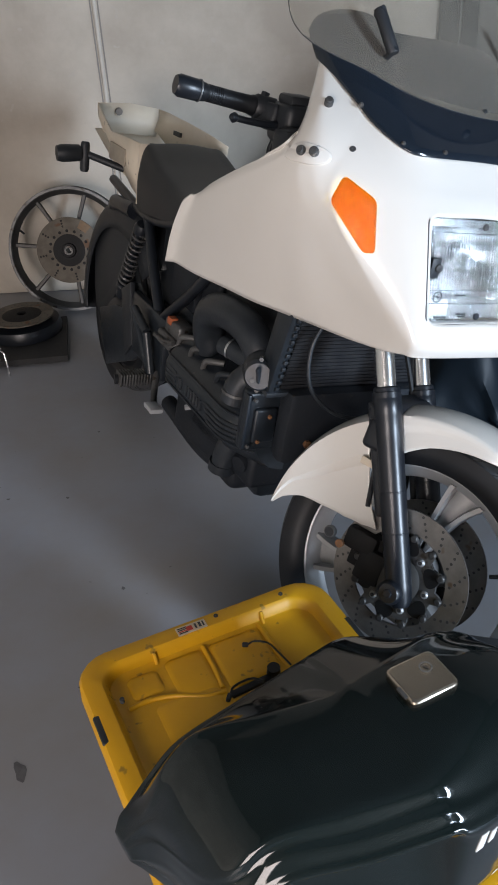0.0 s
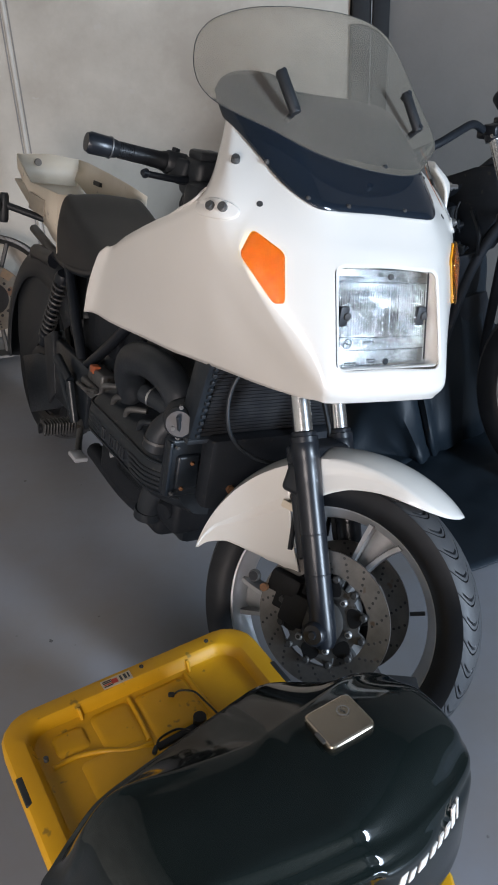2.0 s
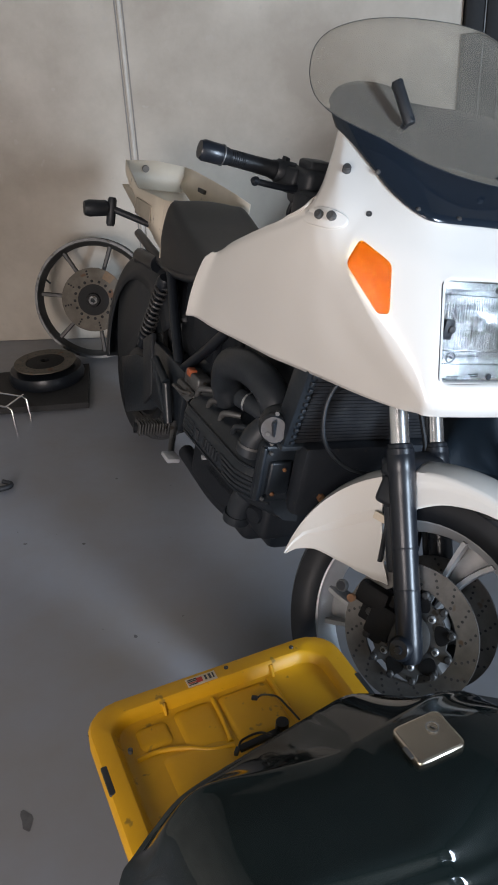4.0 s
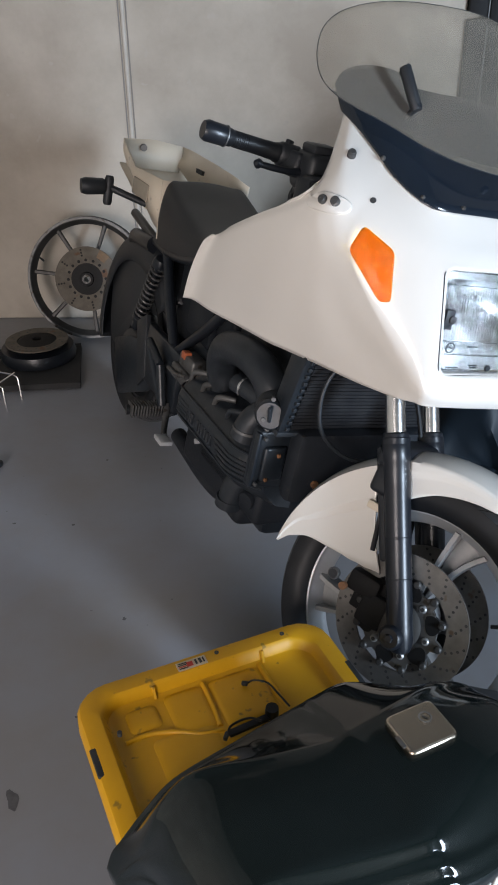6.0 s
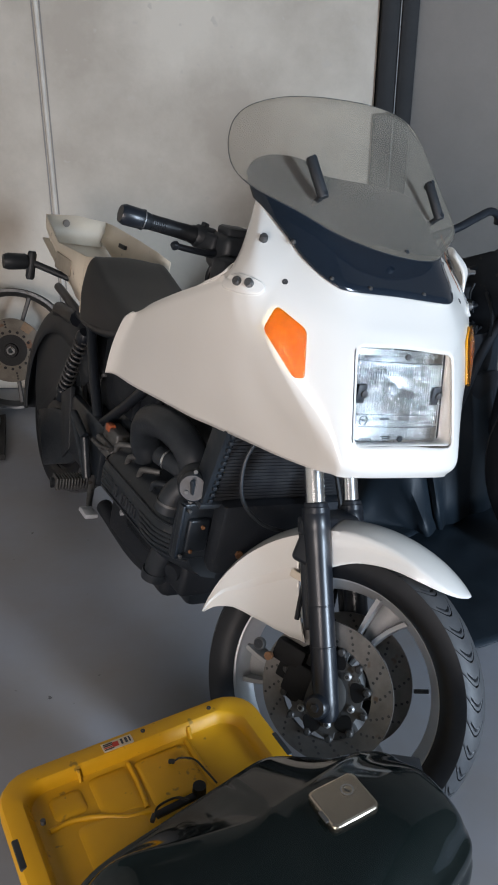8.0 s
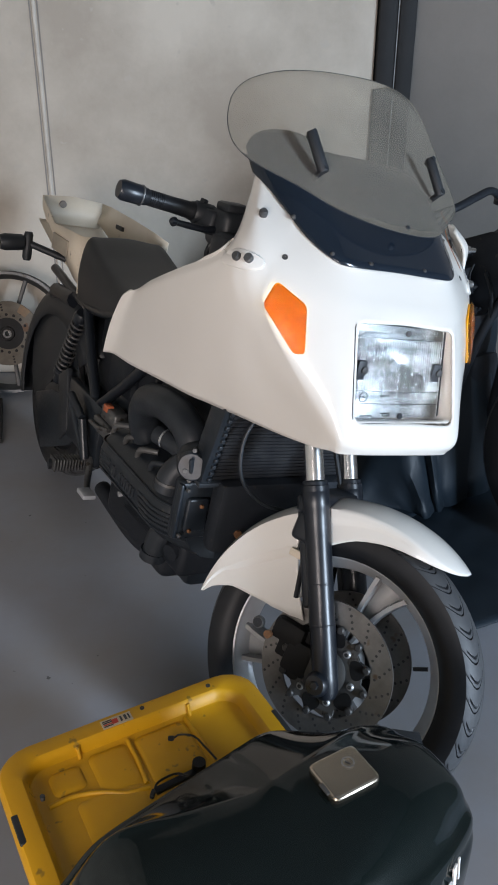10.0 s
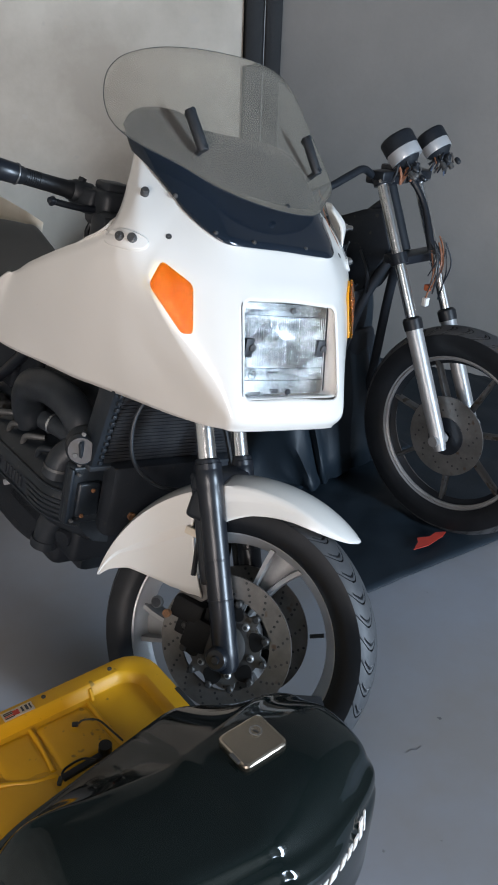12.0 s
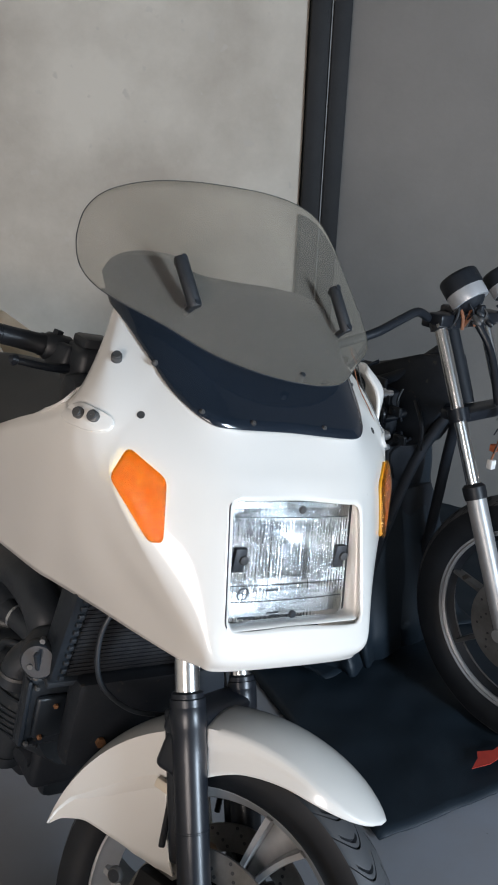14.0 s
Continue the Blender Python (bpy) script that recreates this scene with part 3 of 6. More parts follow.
NOSE = [  # right half of the fairing, front to back: lines from the upper edge to the lower edge
    [(-0.150, 0.0, 1.146), (-0.118, 0.0, 1.100), (-0.087, 0.0, 1.054), (-0.018, 0.0, 0.876), (-0.002, 0.0, 0.834), (-0.014, 0.0, 0.808)],
    [(-0.149, -0.115, 1.144), (-0.119, -0.118, 1.099), (-0.089, -0.120, 1.054), (-0.022, -0.126, 0.876), (-0.008, -0.131, 0.834), (-0.024, -0.122, 0.808)],
    [(-0.195, -0.168, 1.163), (-0.164, -0.186, 1.112), (-0.140, -0.198, 1.060), (-0.056, -0.166, 0.903), (-0.032, -0.156, 0.840), (-0.048, -0.145, 0.806)],
    [(-0.255, -0.190, 1.196), (-0.208, -0.236, 1.124), (-0.188, -0.270, 1.050), (-0.104, -0.203, 0.925), (-0.065, -0.168, 0.848), (-0.076, -0.158, 0.801)],
    [(-0.270, -0.194, 1.206), (-0.220, -0.246, 1.130), (-0.204, -0.279, 1.052), (-0.122, -0.210, 0.922), (-0.084, -0.172, 0.848), (-0.094, -0.162, 0.798)],
    [(-0.330, -0.206, 1.238), (-0.250, -0.272, 1.150), (-0.236, -0.296, 1.070), (-0.188, -0.243, 0.940), (-0.165, -0.196, 0.862), (-0.182, -0.178, 0.786)],
    [(-0.398, -0.214, 1.272), (-0.298, -0.264, 1.190), (-0.262, -0.308, 1.095), (-0.255, -0.288, 1.000), (-0.262, -0.250, 0.880), (-0.285, -0.206, 0.780)],
    [(-0.390, -0.228, 1.221), (-0.318, -0.275, 1.170), (-0.286, -0.311, 1.100), (-0.292, -0.306, 1.025), (-0.325, -0.268, 0.884), (-0.342, -0.224, 0.777)],
    [(-0.345, -0.266, 1.155), (-0.312, -0.293, 1.132), (-0.302, -0.314, 1.096), (-0.335, -0.316, 1.020), (-0.378, -0.282, 0.884), (-0.390, -0.240, 0.775)],
    [(-0.318, -0.312, 1.114), (-0.326, -0.318, 1.096), (-0.340, -0.322, 1.072), (-0.400, -0.318, 0.990), (-0.430, -0.292, 0.880), (-0.440, -0.255, 0.772)],
    [(-0.455, -0.322, 1.050), (-0.466, -0.327, 1.032), (-0.480, -0.328, 1.010), (-0.520, -0.322, 0.940), (-0.545, -0.302, 0.860), (-0.550, -0.276, 0.768)],
    [(-0.590, -0.318, 0.990), (-0.600, -0.324, 0.976), (-0.612, -0.326, 0.957), (-0.640, -0.322, 0.905), (-0.660, -0.312, 0.840), (-0.672, -0.298, 0.762)],
    [(-0.655, -0.315, 0.955), (-0.665, -0.319, 0.943), (-0.680, -0.321, 0.925), (-0.710, -0.319, 0.875), (-0.738, -0.314, 0.820), (-0.760, -0.308, 0.760)],
    [(-0.676, -0.330, 0.940), (-0.688, -0.336, 0.928), (-0.702, -0.338, 0.912), (-0.732, -0.337, 0.866), (-0.760, -0.333, 0.815), (-0.782, -0.328, 0.758)],
]


def mirror(p):
    """The left half of the nose: it sits a few millimetres further forward, as an old repair leaves it."""
    k = min(1.0, -p[1] / 0.15) if p[0] > -0.36 else 0.0
    return (p[0] + 0.009 * k, -p[1] + 0.003 * k, p[2] - 0.003 * k)


def bike_fairing(bike):
    nu, nv = 8, 10
    sections = [[mirror(p) for p in s] for s in reversed(NOSE[1:])] + NOSE
    net = np.array(smooth_skin(sections, nu, nv))
    mid = (len(NOSE) - 1) * nu
    free = np.ones(net.shape[:2], bool)
    free[:1], free[-1:], free[:, :1], free[:, -1:] = False, False, False, False
    free[mid - nu:mid + nu + 1, 2 * nv:3 * nv + 1] = False
    for _ in range(24):  # fair the skin
        mean = (np.roll(net, 1, 0) + np.roll(net, -1, 0) + np.roll(net, 1, 1) + np.roll(net, -1, 1)) / 4
        net[free] += 0.6 * (mean - net)[free]
    skin = BVHTree.FromPolygons([Vector(p) for p in net.reshape(-1, 3)], [(i * net.shape[1] + j, (i + 1) * net.shape[1] + j, (i + 1) * net.shape[1] + j + 1, i * net.shape[1] + j + 1) for i in range(net.shape[0] - 1) for j in range(net.shape[1] - 1)])

    def on_skin(q):
        p, n, _, _ = skin.find_nearest(q)
        out = Vector((0.3, q[1], 0.05))
        return p, n if n.dot(out) > 0 else -n

    bm = bmesh.new()
    vs = [[bm.verts.new(p) for p in r] for r in net]
    for i, di in ((mid - nu, 1), (mid + nu, -1)):  # rounded corners of the opening
        for j, dj in ((2 * nv, 1), (3 * nv, -1)):
            a, b = vs[i + di][j].co, vs[i][j + dj].co
            c = bm.verts.new((a + b) / 2 * 0.78 + vs[i][j].co * 0.22)
            bm.faces.new((vs[i][j], vs[i + di][j], c))
            bm.faces.new((vs[i][j], c, vs[i][j + dj]))
    for i in range(len(vs) - 1):
        for j in range(len(vs[0]) - 1):
            if mid - nu <= i < mid + nu and 2 * nv <= j < 3 * nv:
                continue  # headlight opening
            bm.faces.new((vs[i][j], vs[i + 1][j], vs[i + 1][j + 1], vs[i][j + 1]))
    ob = part("fairing", bm, M_WHITE, bike, "glossy white painted touring fairing", 60)
    solid(ob, 0.005)
    # signal lamps let into the cheeks
    for s in (-1, 1):
        base = [(-0.188, -0.252, 1.092), (-0.186, -0.275, 1.046), (-0.130, -0.222, 0.974), (-0.118, -0.206, 0.978), (-0.147, -0.204, 1.059)]
        pts = [on_skin(Vector((x, -s * y if s > 0 else y, z)))[0] for x, y, z in base]
        c = sum(pts, Vector()) / 5
        out = (pts[1] - pts[0]).cross(pts[3] - pts[0]).normalized()
        if out.y * s < 0:
            out = -out

        def slab(lo, hi, k, pts=pts, c=c, out=out):
            ring = []
            for i in range(5):  # round the corners
                p, a, b = pts[i], pts[i - 1], pts[(i + 1) % 5]
                e0, e1 = p + (a - p) * min(0.30, 0.011 / (a - p).length), p + (b - p) * min(0.30, 0.011 / (b - p).length)
                for u in (0, 0.25, 0.5, 0.75, 1):
                    ring.append(e0 * (1 - u) ** 2 + p * 2 * u * (1 - u) + e1 * u ** 2)
            levels = ((1.06, lo), (1.06, hi - 0.003), (1.045, hi - 0.001), (1.01, hi))
            rows = [[c + (p - c) * k * g + out * h for p in ring] for g, h in levels]
            return grid_mesh(rows, close_v=True, caps=True)

        sig = part("turn_signal", slab(-0.016, 0.0048, 0.965), M_AMBERIN, bike, "amber turn signal lamp")
        lens = part("signal_lens", slab(0.006, 0.0115, 1.0), M_AMBER, sig, "clear amber plastic lens")
        lens.visible_shadow = False
    # fixings on the flange by the handlebar
    for p, r in (((-0.262, -0.316, 1.123), 0.009), ((-0.241, -0.294, 1.123), 0.009), ((-0.312, -0.236, 1.176), 0.0085)):
        for s in (-1, 1):
            q, n = on_skin(Vector((p[0], p[1] * -s, p[2])))
            part("rubber_grommet", turned([(r, 0), (r, 0.75), (r * 0.8, 0.8), (r * 0.75, 1)], q - n * 0.003, q + n * 0.013, 16), M_DULL, ob)
    for s in (-1, 1):
        rows = []
        for g, lift in ((1.0, -0.001), (0.97, 0.003), (0.88, 0.0045), (0.0, 0.0045)):
            ring = []
            for u in np.linspace(0, 2 * math.pi, 40, endpoint=False):
                c, e = math.cos(u), math.sin(u)
                q, n = on_skin(Vector((-0.258 + 0.046 * g * math.copysign(abs(c) ** 0.7, c), -s * (-0.302 + 0.030 * g * c), 1.118 + 0.021 * g * math.copysign(abs(e) ** 0.8, e) + 0.004 * g * c)))
                ring.append(q + n * lift)
            rows.append(ring)
        part("fixing_pad", grid_mesh(rows, close_v=True), M_WHITE, ob, "", 50)
    for s in (-1, 1):
        q, n = on_skin(Vector((-0.203, 0.238 * s, 1.148)))
        part("screw_hole", turned([(0.006, 0), (0.006, 1)], q - n * 0.006, q + n * 0.0008, 16), M_INK, ob)
    return ob


def glass_at(u, v):
    """A point of the headlight glass: u across from -1 to 1, v up from 0 to 1."""
    return Vector((-0.050 - 0.046 * v - 0.005 * u * u, (0.121 - 0.002 * v) * u, 0.867 + 0.183 * v))


def bike_headlight(bike):
    body = part("headlight", prism([(-0.165, 1.056), (-0.135, 0.862), (-0.20, 0.862), (-0.215, 1.056)], -0.123, 0.123), M_PLASTIC, bike, "rectangular headlight behind ribbed clear glass", 0)
    # silvered bowl: a deep dish in the middle, flat shelves above and below it
    rows = []
    for v in np.linspace(0, 1, 49):
        row = []
        for u in np.linspace(-1, 1, 61):
            p = glass_at(u, v)
            q = (2 * v - 1.10) / 0.66
            dish = max(0.0, 1 - (u / 0.97) ** 2 * 0.8 - q * q * 0.75) if abs(q) < 1 else 0.0
            step = 0.010 * max(0.0, min(1.0, (abs(q) - 0.98) / 0.06))
            row.append((p.x - 0.030 - 0.050 * dish + step, p.y * 0.985, p.z))
        rows.append(row)
    part("reflector", grid_mesh(rows), M_REFL, body, "bright silvered reflector", 30)
    # glass with upright flutes in its middle field, plain bands above and below
    rows = []
    for v in np.linspace(0, 1, 40):
        row = []
        for u in np.linspace(-1, 1, 241):
            p = glass_at(u, v)
            field = max(0.0, min(1.0, (v - 0.20) / 0.03)) * max(0.0, min(1.0, (0.86 - v) / 0.03))
            wide = 1.0 if abs(u) > 0.30 else 0.45
            row.append(p + Vector((0.0011 * field * wide * abs(math.sin(u * 62)) + 0.0005 * (1 - field) * abs(math.sin(u * 160)), 0, 0)))
        rows.append(row)
    lens = solid(part("headlight_glass", grid_mesh(rows), M_LENS, body, "clear ribbed glass", 60), 0.003)
    lens.visible_shadow = False
    part("bulb_shield", turned([(0.016, 0), (0.019, 0.3), (0.019, 0.8), (0.012, 1)], (-0.150, 0, 0.968), (-0.092, 0, 0.968), 24), M_REFL, body, "silvered bulb shield")
    for u in (-0.80, 0.83):
        a = glass_at(u, 0.53)
        part("lens_pad", box(a.x - 0.004, a.x + 0.006, a.y - 0.0105, a.y + 0.0105, a.z - 0.020, a.z + 0.018, 0.002), M_PLASTIC, body)
        part("pad_screw", turned([(0.0075, 0), (0.0075, 0.8), (0.006, 1)], a + Vector((0.005, 0.006, 0)), a + Vector((0.010, 0.006, 0)), 16), M_INK, body)
    for v in (0.315, 0.185):
        row = [glass_at(u, v) + Vector((0.0022, 0, 0)) for u in np.linspace(-0.93, 0.93, 9)]
        part("glass_line", tube(row, 0.0008, 6), M_INK, body)
    row = [glass_at(u, 0.865) + Vector((0.0015, 0, 0)) for u in np.linspace(-0.95, 0.95, 9)]
    part("glass_line", tube(row, 0.0007, 6), M_GREYPL, body)
    a = glass_at(-0.70, 0.25)
    part("glass_mark", moved(lathe([(0.0085, 0), (0.0105, 0), (0.0105, 0.001), (0.0085, 0.001)], 28, True), Matrix.Translation(a + Vector((0.002, 0, 0))) @ pose(0, 0, 0, 0, 0, -90)), M_GREYPL, body, "round moulded mark in the glass")
    for k, (u, v, w) in enumerate(((-0.72, 0.255, 0.008), (-0.68, 0.245, 0.006), (-0.22, 0.085, 0.022), (-0.20, 0.062, 0.016), (-0.62, 0.055, 0.030), (-0.26, 0.27, 0.024))):
        a = glass_at(u, v)
        part("glass_print", box(a.x + 0.001, a.x + 0.0022, a.y - w / 2, a.y + w / 2, a.z - 0.0012, a.z + 0.0012), M_GREYPL, body)
    for u, v in ((0.12, 0.93), (0.10, 0.06)):
        a = glass_at(u, v)
        part("glass_screw", turned([(0.0065, 0), (0.0065, 0.7), (0.005, 1)], a, a + Vector((0.005, 0, 0)), 16), M_GREYPL if v < 0.5 else M_INK, body)
    ring = [glass_at(u, v) for u, v in ((-1, 0.02), (-1, 0.98), (-0.97, 1.0), (0.97, 1.0), (1, 0.97), (1, 0.03), (0.97, 0), (-0.97, 0), (-1, 0.02))]
    part("headlight_surround", tube(ring, 0.0024, 8), M_PLASTIC, body, "black rubber surround")
    # white return of the opening, with rounded corners
    rings = []
    for depth in (0.0, 0.5, 1.0):
        ring = []
        for y, z in rounded(0.1262 - 0.005 * depth, 0.0915 - 0.001 * depth, 0.014):
            v = (z + 0.09) / 0.18
            g = glass_at(y / 0.121, v)
            lip = Vector((-0.0225 - 0.068 * v, y * (1 + 0.035 * (1 - v)), 0.8755 + 0.178 * v))
            ring.append(lip.lerp(g - Vector((0.005, 0, 0)), depth))
        rings.append(ring)
    rings = np.array([[tuple(p) for p in ring] for ring in rings])
    order = list(range(15, 24)) + list(range(0, 5))
    solid(part("headlight_recess", grid_mesh(rings[:, order]), M_WHITE, body, "white rounded return of the opening", 50), 0.002)
    # top and left of the return in black: the gap's shade, as colour
    solid(part("headlight_gap_shade", grid_mesh(rings[:, 4:16]), M_PLASTIC, body, "black strip standing in for the shade in the gap", 50), 0.002)


def bike_screens(bike):
    tops = [(-0.430, -0.236, 1.312), (-0.438, -0.216, 1.336), (-0.440, -0.180, 1.351), (-0.440, -0.136, 1.356), (-0.440, -0.092, 1.352), (-0.440, -0.060, 1.333), (-0.440, 0.0, 1.330)]
    foot = [(-0.404, -0.220, 1.268), (-0.345, -0.212, 1.244), (-0.285, -0.200, 1.212), (-0.225, -0.184, 1.177), (-0.168, -0.152, 1.149), (-0.149, -0.112, 1.142), (-0.148, 0.0, 1.142)]
    sec = [[a, tuple((np.array(a) + np.array(b)) / 2 + np.array((0.010, 0, 0.008)) * min(1, k / 3)), b] for k, (a, b) in enumerate(zip(tops, foot))]
    low = [1.308, 1.319, 1.328, 1.331, 1.332, 1.331]
    full = sec + [[(s[0][0], -s[0][1], z)] + [mirror(p) for p in s[1:]] for s, z in reversed(list(zip(sec[:-1], low)))]
    scr = part("smoked_screen", grid_mesh(smooth_skin(full, 6, 8)), M_SMOKE, bike, "dark smoked inner windscreen", 60)
    solid(scr, 0.004, 1.0)
    for s in (-1, 1):
        for x, y, z in ((-0.262, -0.198, 1.206), (-0.175, -0.152, 1.158), (-0.155, -0.07, 1.152)):
            q = Vector((x, y * -s, z))
            part("screen_bolt", turned([(0.0048, 0), (0.0048, 0.6), (0.003, 1)], q - Vector((0.002, 0, 0.001)), q + Vector((0.0035, 0, 0.003)), 12), M_DULL, scr)
    # tall clear deflector, set in front: a curved sheet with a rounded outline
    half = [(0.0, 1.493), (0.075, 1.491), (0.155, 1.481), (0.222, 1.458), (0.263, 1.420), (0.284, 1.372), (0.291, 1.332), (0.287, 1.304), (0.270, 1.283), (0.240, 1.269), (0.190, 1.253), (0.130, 1.230), (0.070, 1.220), (0.0, 1.217)]
    half = [tuple(p) for p in curve_through(half, 6)]
    loop = half + [(-y, z) for y, z in reversed(half[1:-1])]

    def on_sheet(y, z):
        z += 0.075 * y * max(-1.0, min(1.0, (z - 1.345) / 0.12))
        return (1.41636 * z * z - 4.87964 * z + 3.6562 - 0.9 * y * y, y, z)

    top = [(-y, z) for y, z in reversed(half[1:37])] + half[:37]
    low = [(-y, z) for y, z in half[36:]] + [(y, z) for y, z in reversed(half[36:-1])]
    low = [tuple(p) for p in curve_through(low[::6] + ([low[-1]] if (len(low) - 1) % 6 else []), 7)]
    pick = np.linspace(0, 1, 64)
    span = lambda line: [(float(np.interp(t, np.linspace(0, 1, len(line)), [p[0] for p in line])), float(np.interp(t, np.linspace(0, 1, len(line)), [p[1] for p in line]))) for t in pick]
    rows = [[on_sheet(a[0] + (b[0] - a[0]) * f, a[1] + (b[1] - a[1]) * f) for f in np.linspace(0, 1, 16)] for a, b in zip(span(top), span(low))]
    defl = part("clear_deflector", grid_mesh(rows), M_CLEAR, bike, "tall clear add-on wind deflector, slightly hazy", 60)
    solid(defl, 0.0015, 1.0)
    defl.visible_shadow = False
    rim = [on_sheet(y, z) for y, z in loop]
    part("deflector_edge", tube(rim + rim[:2], 0.0009, 6, caps=False), M_GREYPL, defl, "dull polished edge of the deflector")
    for s in (-1, 1):
        a, b = Vector((-0.327, 0.157 * s, 1.356)), Vector((-0.288, (0.172 if s > 0 else 0.140) * s, 1.296))
        n, w = Vector((0.6, 0, 0.5)).normalized() * 0.008, 0.0115 if s < 0 else 0.0105
        br = part("deflector_bracket", joined(tube([a + n - (b - a) * 0.09, a + n - (b - a) * 0.07, a + n, b + n, b + n + (b - a) * 0.07, b + n + (b - a) * 0.09], [w * e for e in (0.4, 0.88, 1, 1, 0.88, 0.4)], 16), turned([(0.006, 0), (0.006, 1)], a - n * 0.6, a + n, 14), turned([(0.006, 0), (0.006, 1)], b - n * 3, b + n, 14)), M_PLASTIC, bike, "black deflector bracket")
        for p in (a, b):
            part("bracket_screw", turned([(0.005, 0), (0.005, 1)], p + n * 1.6, p + n * 2.45, 12), M_GREYPL, br)
    for k, off in enumerate((0.0, 0.010)):
        part("loose_wire", tube([(-0.330, 0.236 + off, 1.262), (-0.275, 0.226 + off, 1.208), (-0.245, 0.246 + off, 1.165), (-0.228, 0.268 + off, 1.125), (-0.215, 0.276, 1.085)], 0.0011, 6, 5), M_DULL if k else M_COPPER, bike, "thin loose wire beside the screen")
    ring = [[(-0.350, 0.262, 1.236), (-0.316, 0.270, 1.240), (-0.290, 0.255, 1.230)], [(-0.330, 0.298, 1.205), (-0.282, 0.296, 1.204), (-0.262, 0.270, 1.196)], [(-0.330, 0.306, 1.160), (-0.284, 0.304, 1.160), (-0.250, 0.276, 1.152)], [(-0.330, 0.300, 1.120), (-0.290, 0.302, 1.118), (-0.252, 0.280, 1.112)]]
    solid(part("mirror_mount", grid_mesh(smooth_skin(ring, 5, 5)), M_WHITE, bike, "white moulded mirror mount", 60), 0.006)
    part("mirror_stud", turned([(0.010, 0), (0.010, 0.4), (0.006, 0.5), (0.006, 1)], (-0.288, 0.296, 1.192), (-0.290, 0.330, 1.194), 10), M_CHROME, bike)
    part("mount_knob", turned([(0.006, 0), (0.007, 0.5), (0.004, 1)], (-0.206, 0.035, 1.219), (-0.196, 0.035, 1.229), 8), M_GREYPL, bike)


def bike_handlebar(bike):
    # after turning, the right grip lies well behind the fairing
    for s in (-1, 1):
        back = STEER.inverted()
        inner, outer = back @ Vector((-0.546, -0.238, 1.154)), back @ Vector((-0.556, -0.385, 1.172))
        inner.y, outer.y = -inner.y * s, -outer.y * s
        d = (outer - inner).normalized()
        grip = part("handlebar", moved(joined(tube([(-0.40, 0.05 * s, 1.10), (-0.42, 0.10 * s, 1.16), inner, outer], 0.011, 14, 4)), STEER), M_BLACK, bike)
        prof = [(0.0205, 0.0), (0.0205, 0.05), (0.0185, 0.08), (0.0172, 0.4)]
        for k in range(7):
            prof += [(0.0172, 0.62 + 0.04 * k), (0.0172, 0.635 + 0.04 * k), (0.0160, 0.64 + 0.04 * k), (0.0160, 0.655 + 0.04 * k)]
        prof += [(0.018, 0.93), (0.019, 1.0)]
        part("grip", moved(turned(prof, inner + d * 0.03, outer, 28), STEER), M_RUBBER, grip, "ribbed black rubber grip")
        part("bar_end", moved(turned([(0.019, 0), (0.021, 0.1), (0.022, 0.85), (0.018, 1)], outer, outer + d * 0.055, 28), STEER), M_BLACK, grip, "heavy black bar end weight")
        part("bar_end_ring", moved(turned([(0.0222, 0), (0.0222, 1)], outer + d * 0.003, outer + d * 0.006, 28), STEER), M_DULL, grip)
        sw = part("switch_housing", moved(joined(turned([(0.021, 0), (0.025, 0.1), (0.025, 0.9), (0.021, 1)], inner - d * 0.02, inner + d * 0.03, 20),
                                                 moved(box(-0.018, 0.034, -0.026, 0.020, -0.034, 0.018, 0.010, 3), Matrix.Translation(inner - d * 0.002 + Vector((0.010, 0, -0.004)))),
                                                 moved(box(-0.024, 0.030, -0.028, 0.028, -0.040, 0.022, 0.012, 3), Matrix.Translation(inner - d * 0.060 + Vector((0.006, 0, -0.004))))), STEER), M_PLASTIC, grip, "black switch housing")
        part("switch_button", moved(box(-0.006, 0.006, -0.008, 0.008, 0, 0.016, 0.002), STEER @ Matrix.Translation(inner + d * 0.012 + Vector((0, 0, 0.016)))), M_PLASTIC, sw)
        lev = [inner + Vector((0.045, 0.0, -0.02)), inner + d * 0.035 + Vector((0.060, 0, -0.026)), inner + d * 0.075 + Vector((0.060, 0, -0.029)), inner + d * 0.11 + Vector((0.054, 0, -0.030))]
        lever = part("brake_lever" if s < 0 else "clutch_lever", moved(tube(lev, [0.010, 0.0075, 0.007, 0.0065], 12, 4), STEER), M_BLACK, bike, "black hand lever")
        e = lev[-1]
        part("lever_ball", moved(joined(moved(lathe([(0.0002, -0.0105), (0.006, -0.009), (0.0105, 0), (0.006, 0.009), (0.0002, 0.0105)], 20), Matrix.Translation(e))), STEER), M_BLACK, lever)
        part("brake_pipe", moved(tube([inner - d * 0.05, inner + Vector((0.03, -0.04 * s, -0.10)), (-0.36, 0.12 * s, 0.98)], 0.006, 8, 6), STEER), M_RUBBER, grip)
    part("brake_reservoir", joined(box(-0.545, -0.455, -0.235, -0.150, 1.095, 1.175, 0.016, 3), box(-0.530, -0.470, -0.225, -0.165, 1.170, 1.192, 0.008)), M_PLASTIC, bike, "black brake fluid reservoir")
    for k in range(3):
        part("control_cable", tube([(-0.50 + 0.02 * k, -0.19 + 0.015 * k, 1.11), (-0.49 + 0.015 * k, -0.185, 1.05), (-0.45, -0.15 + 0.01 * k, 0.97)], 0.007, 8, 5), M_PLASTIC, bike)
    part("inner_cowl", box(-0.47, -0.405, -0.262, -0.06, 0.95, 1.135, 0.02), M_PLASTIC, bike, "black inner cowl")
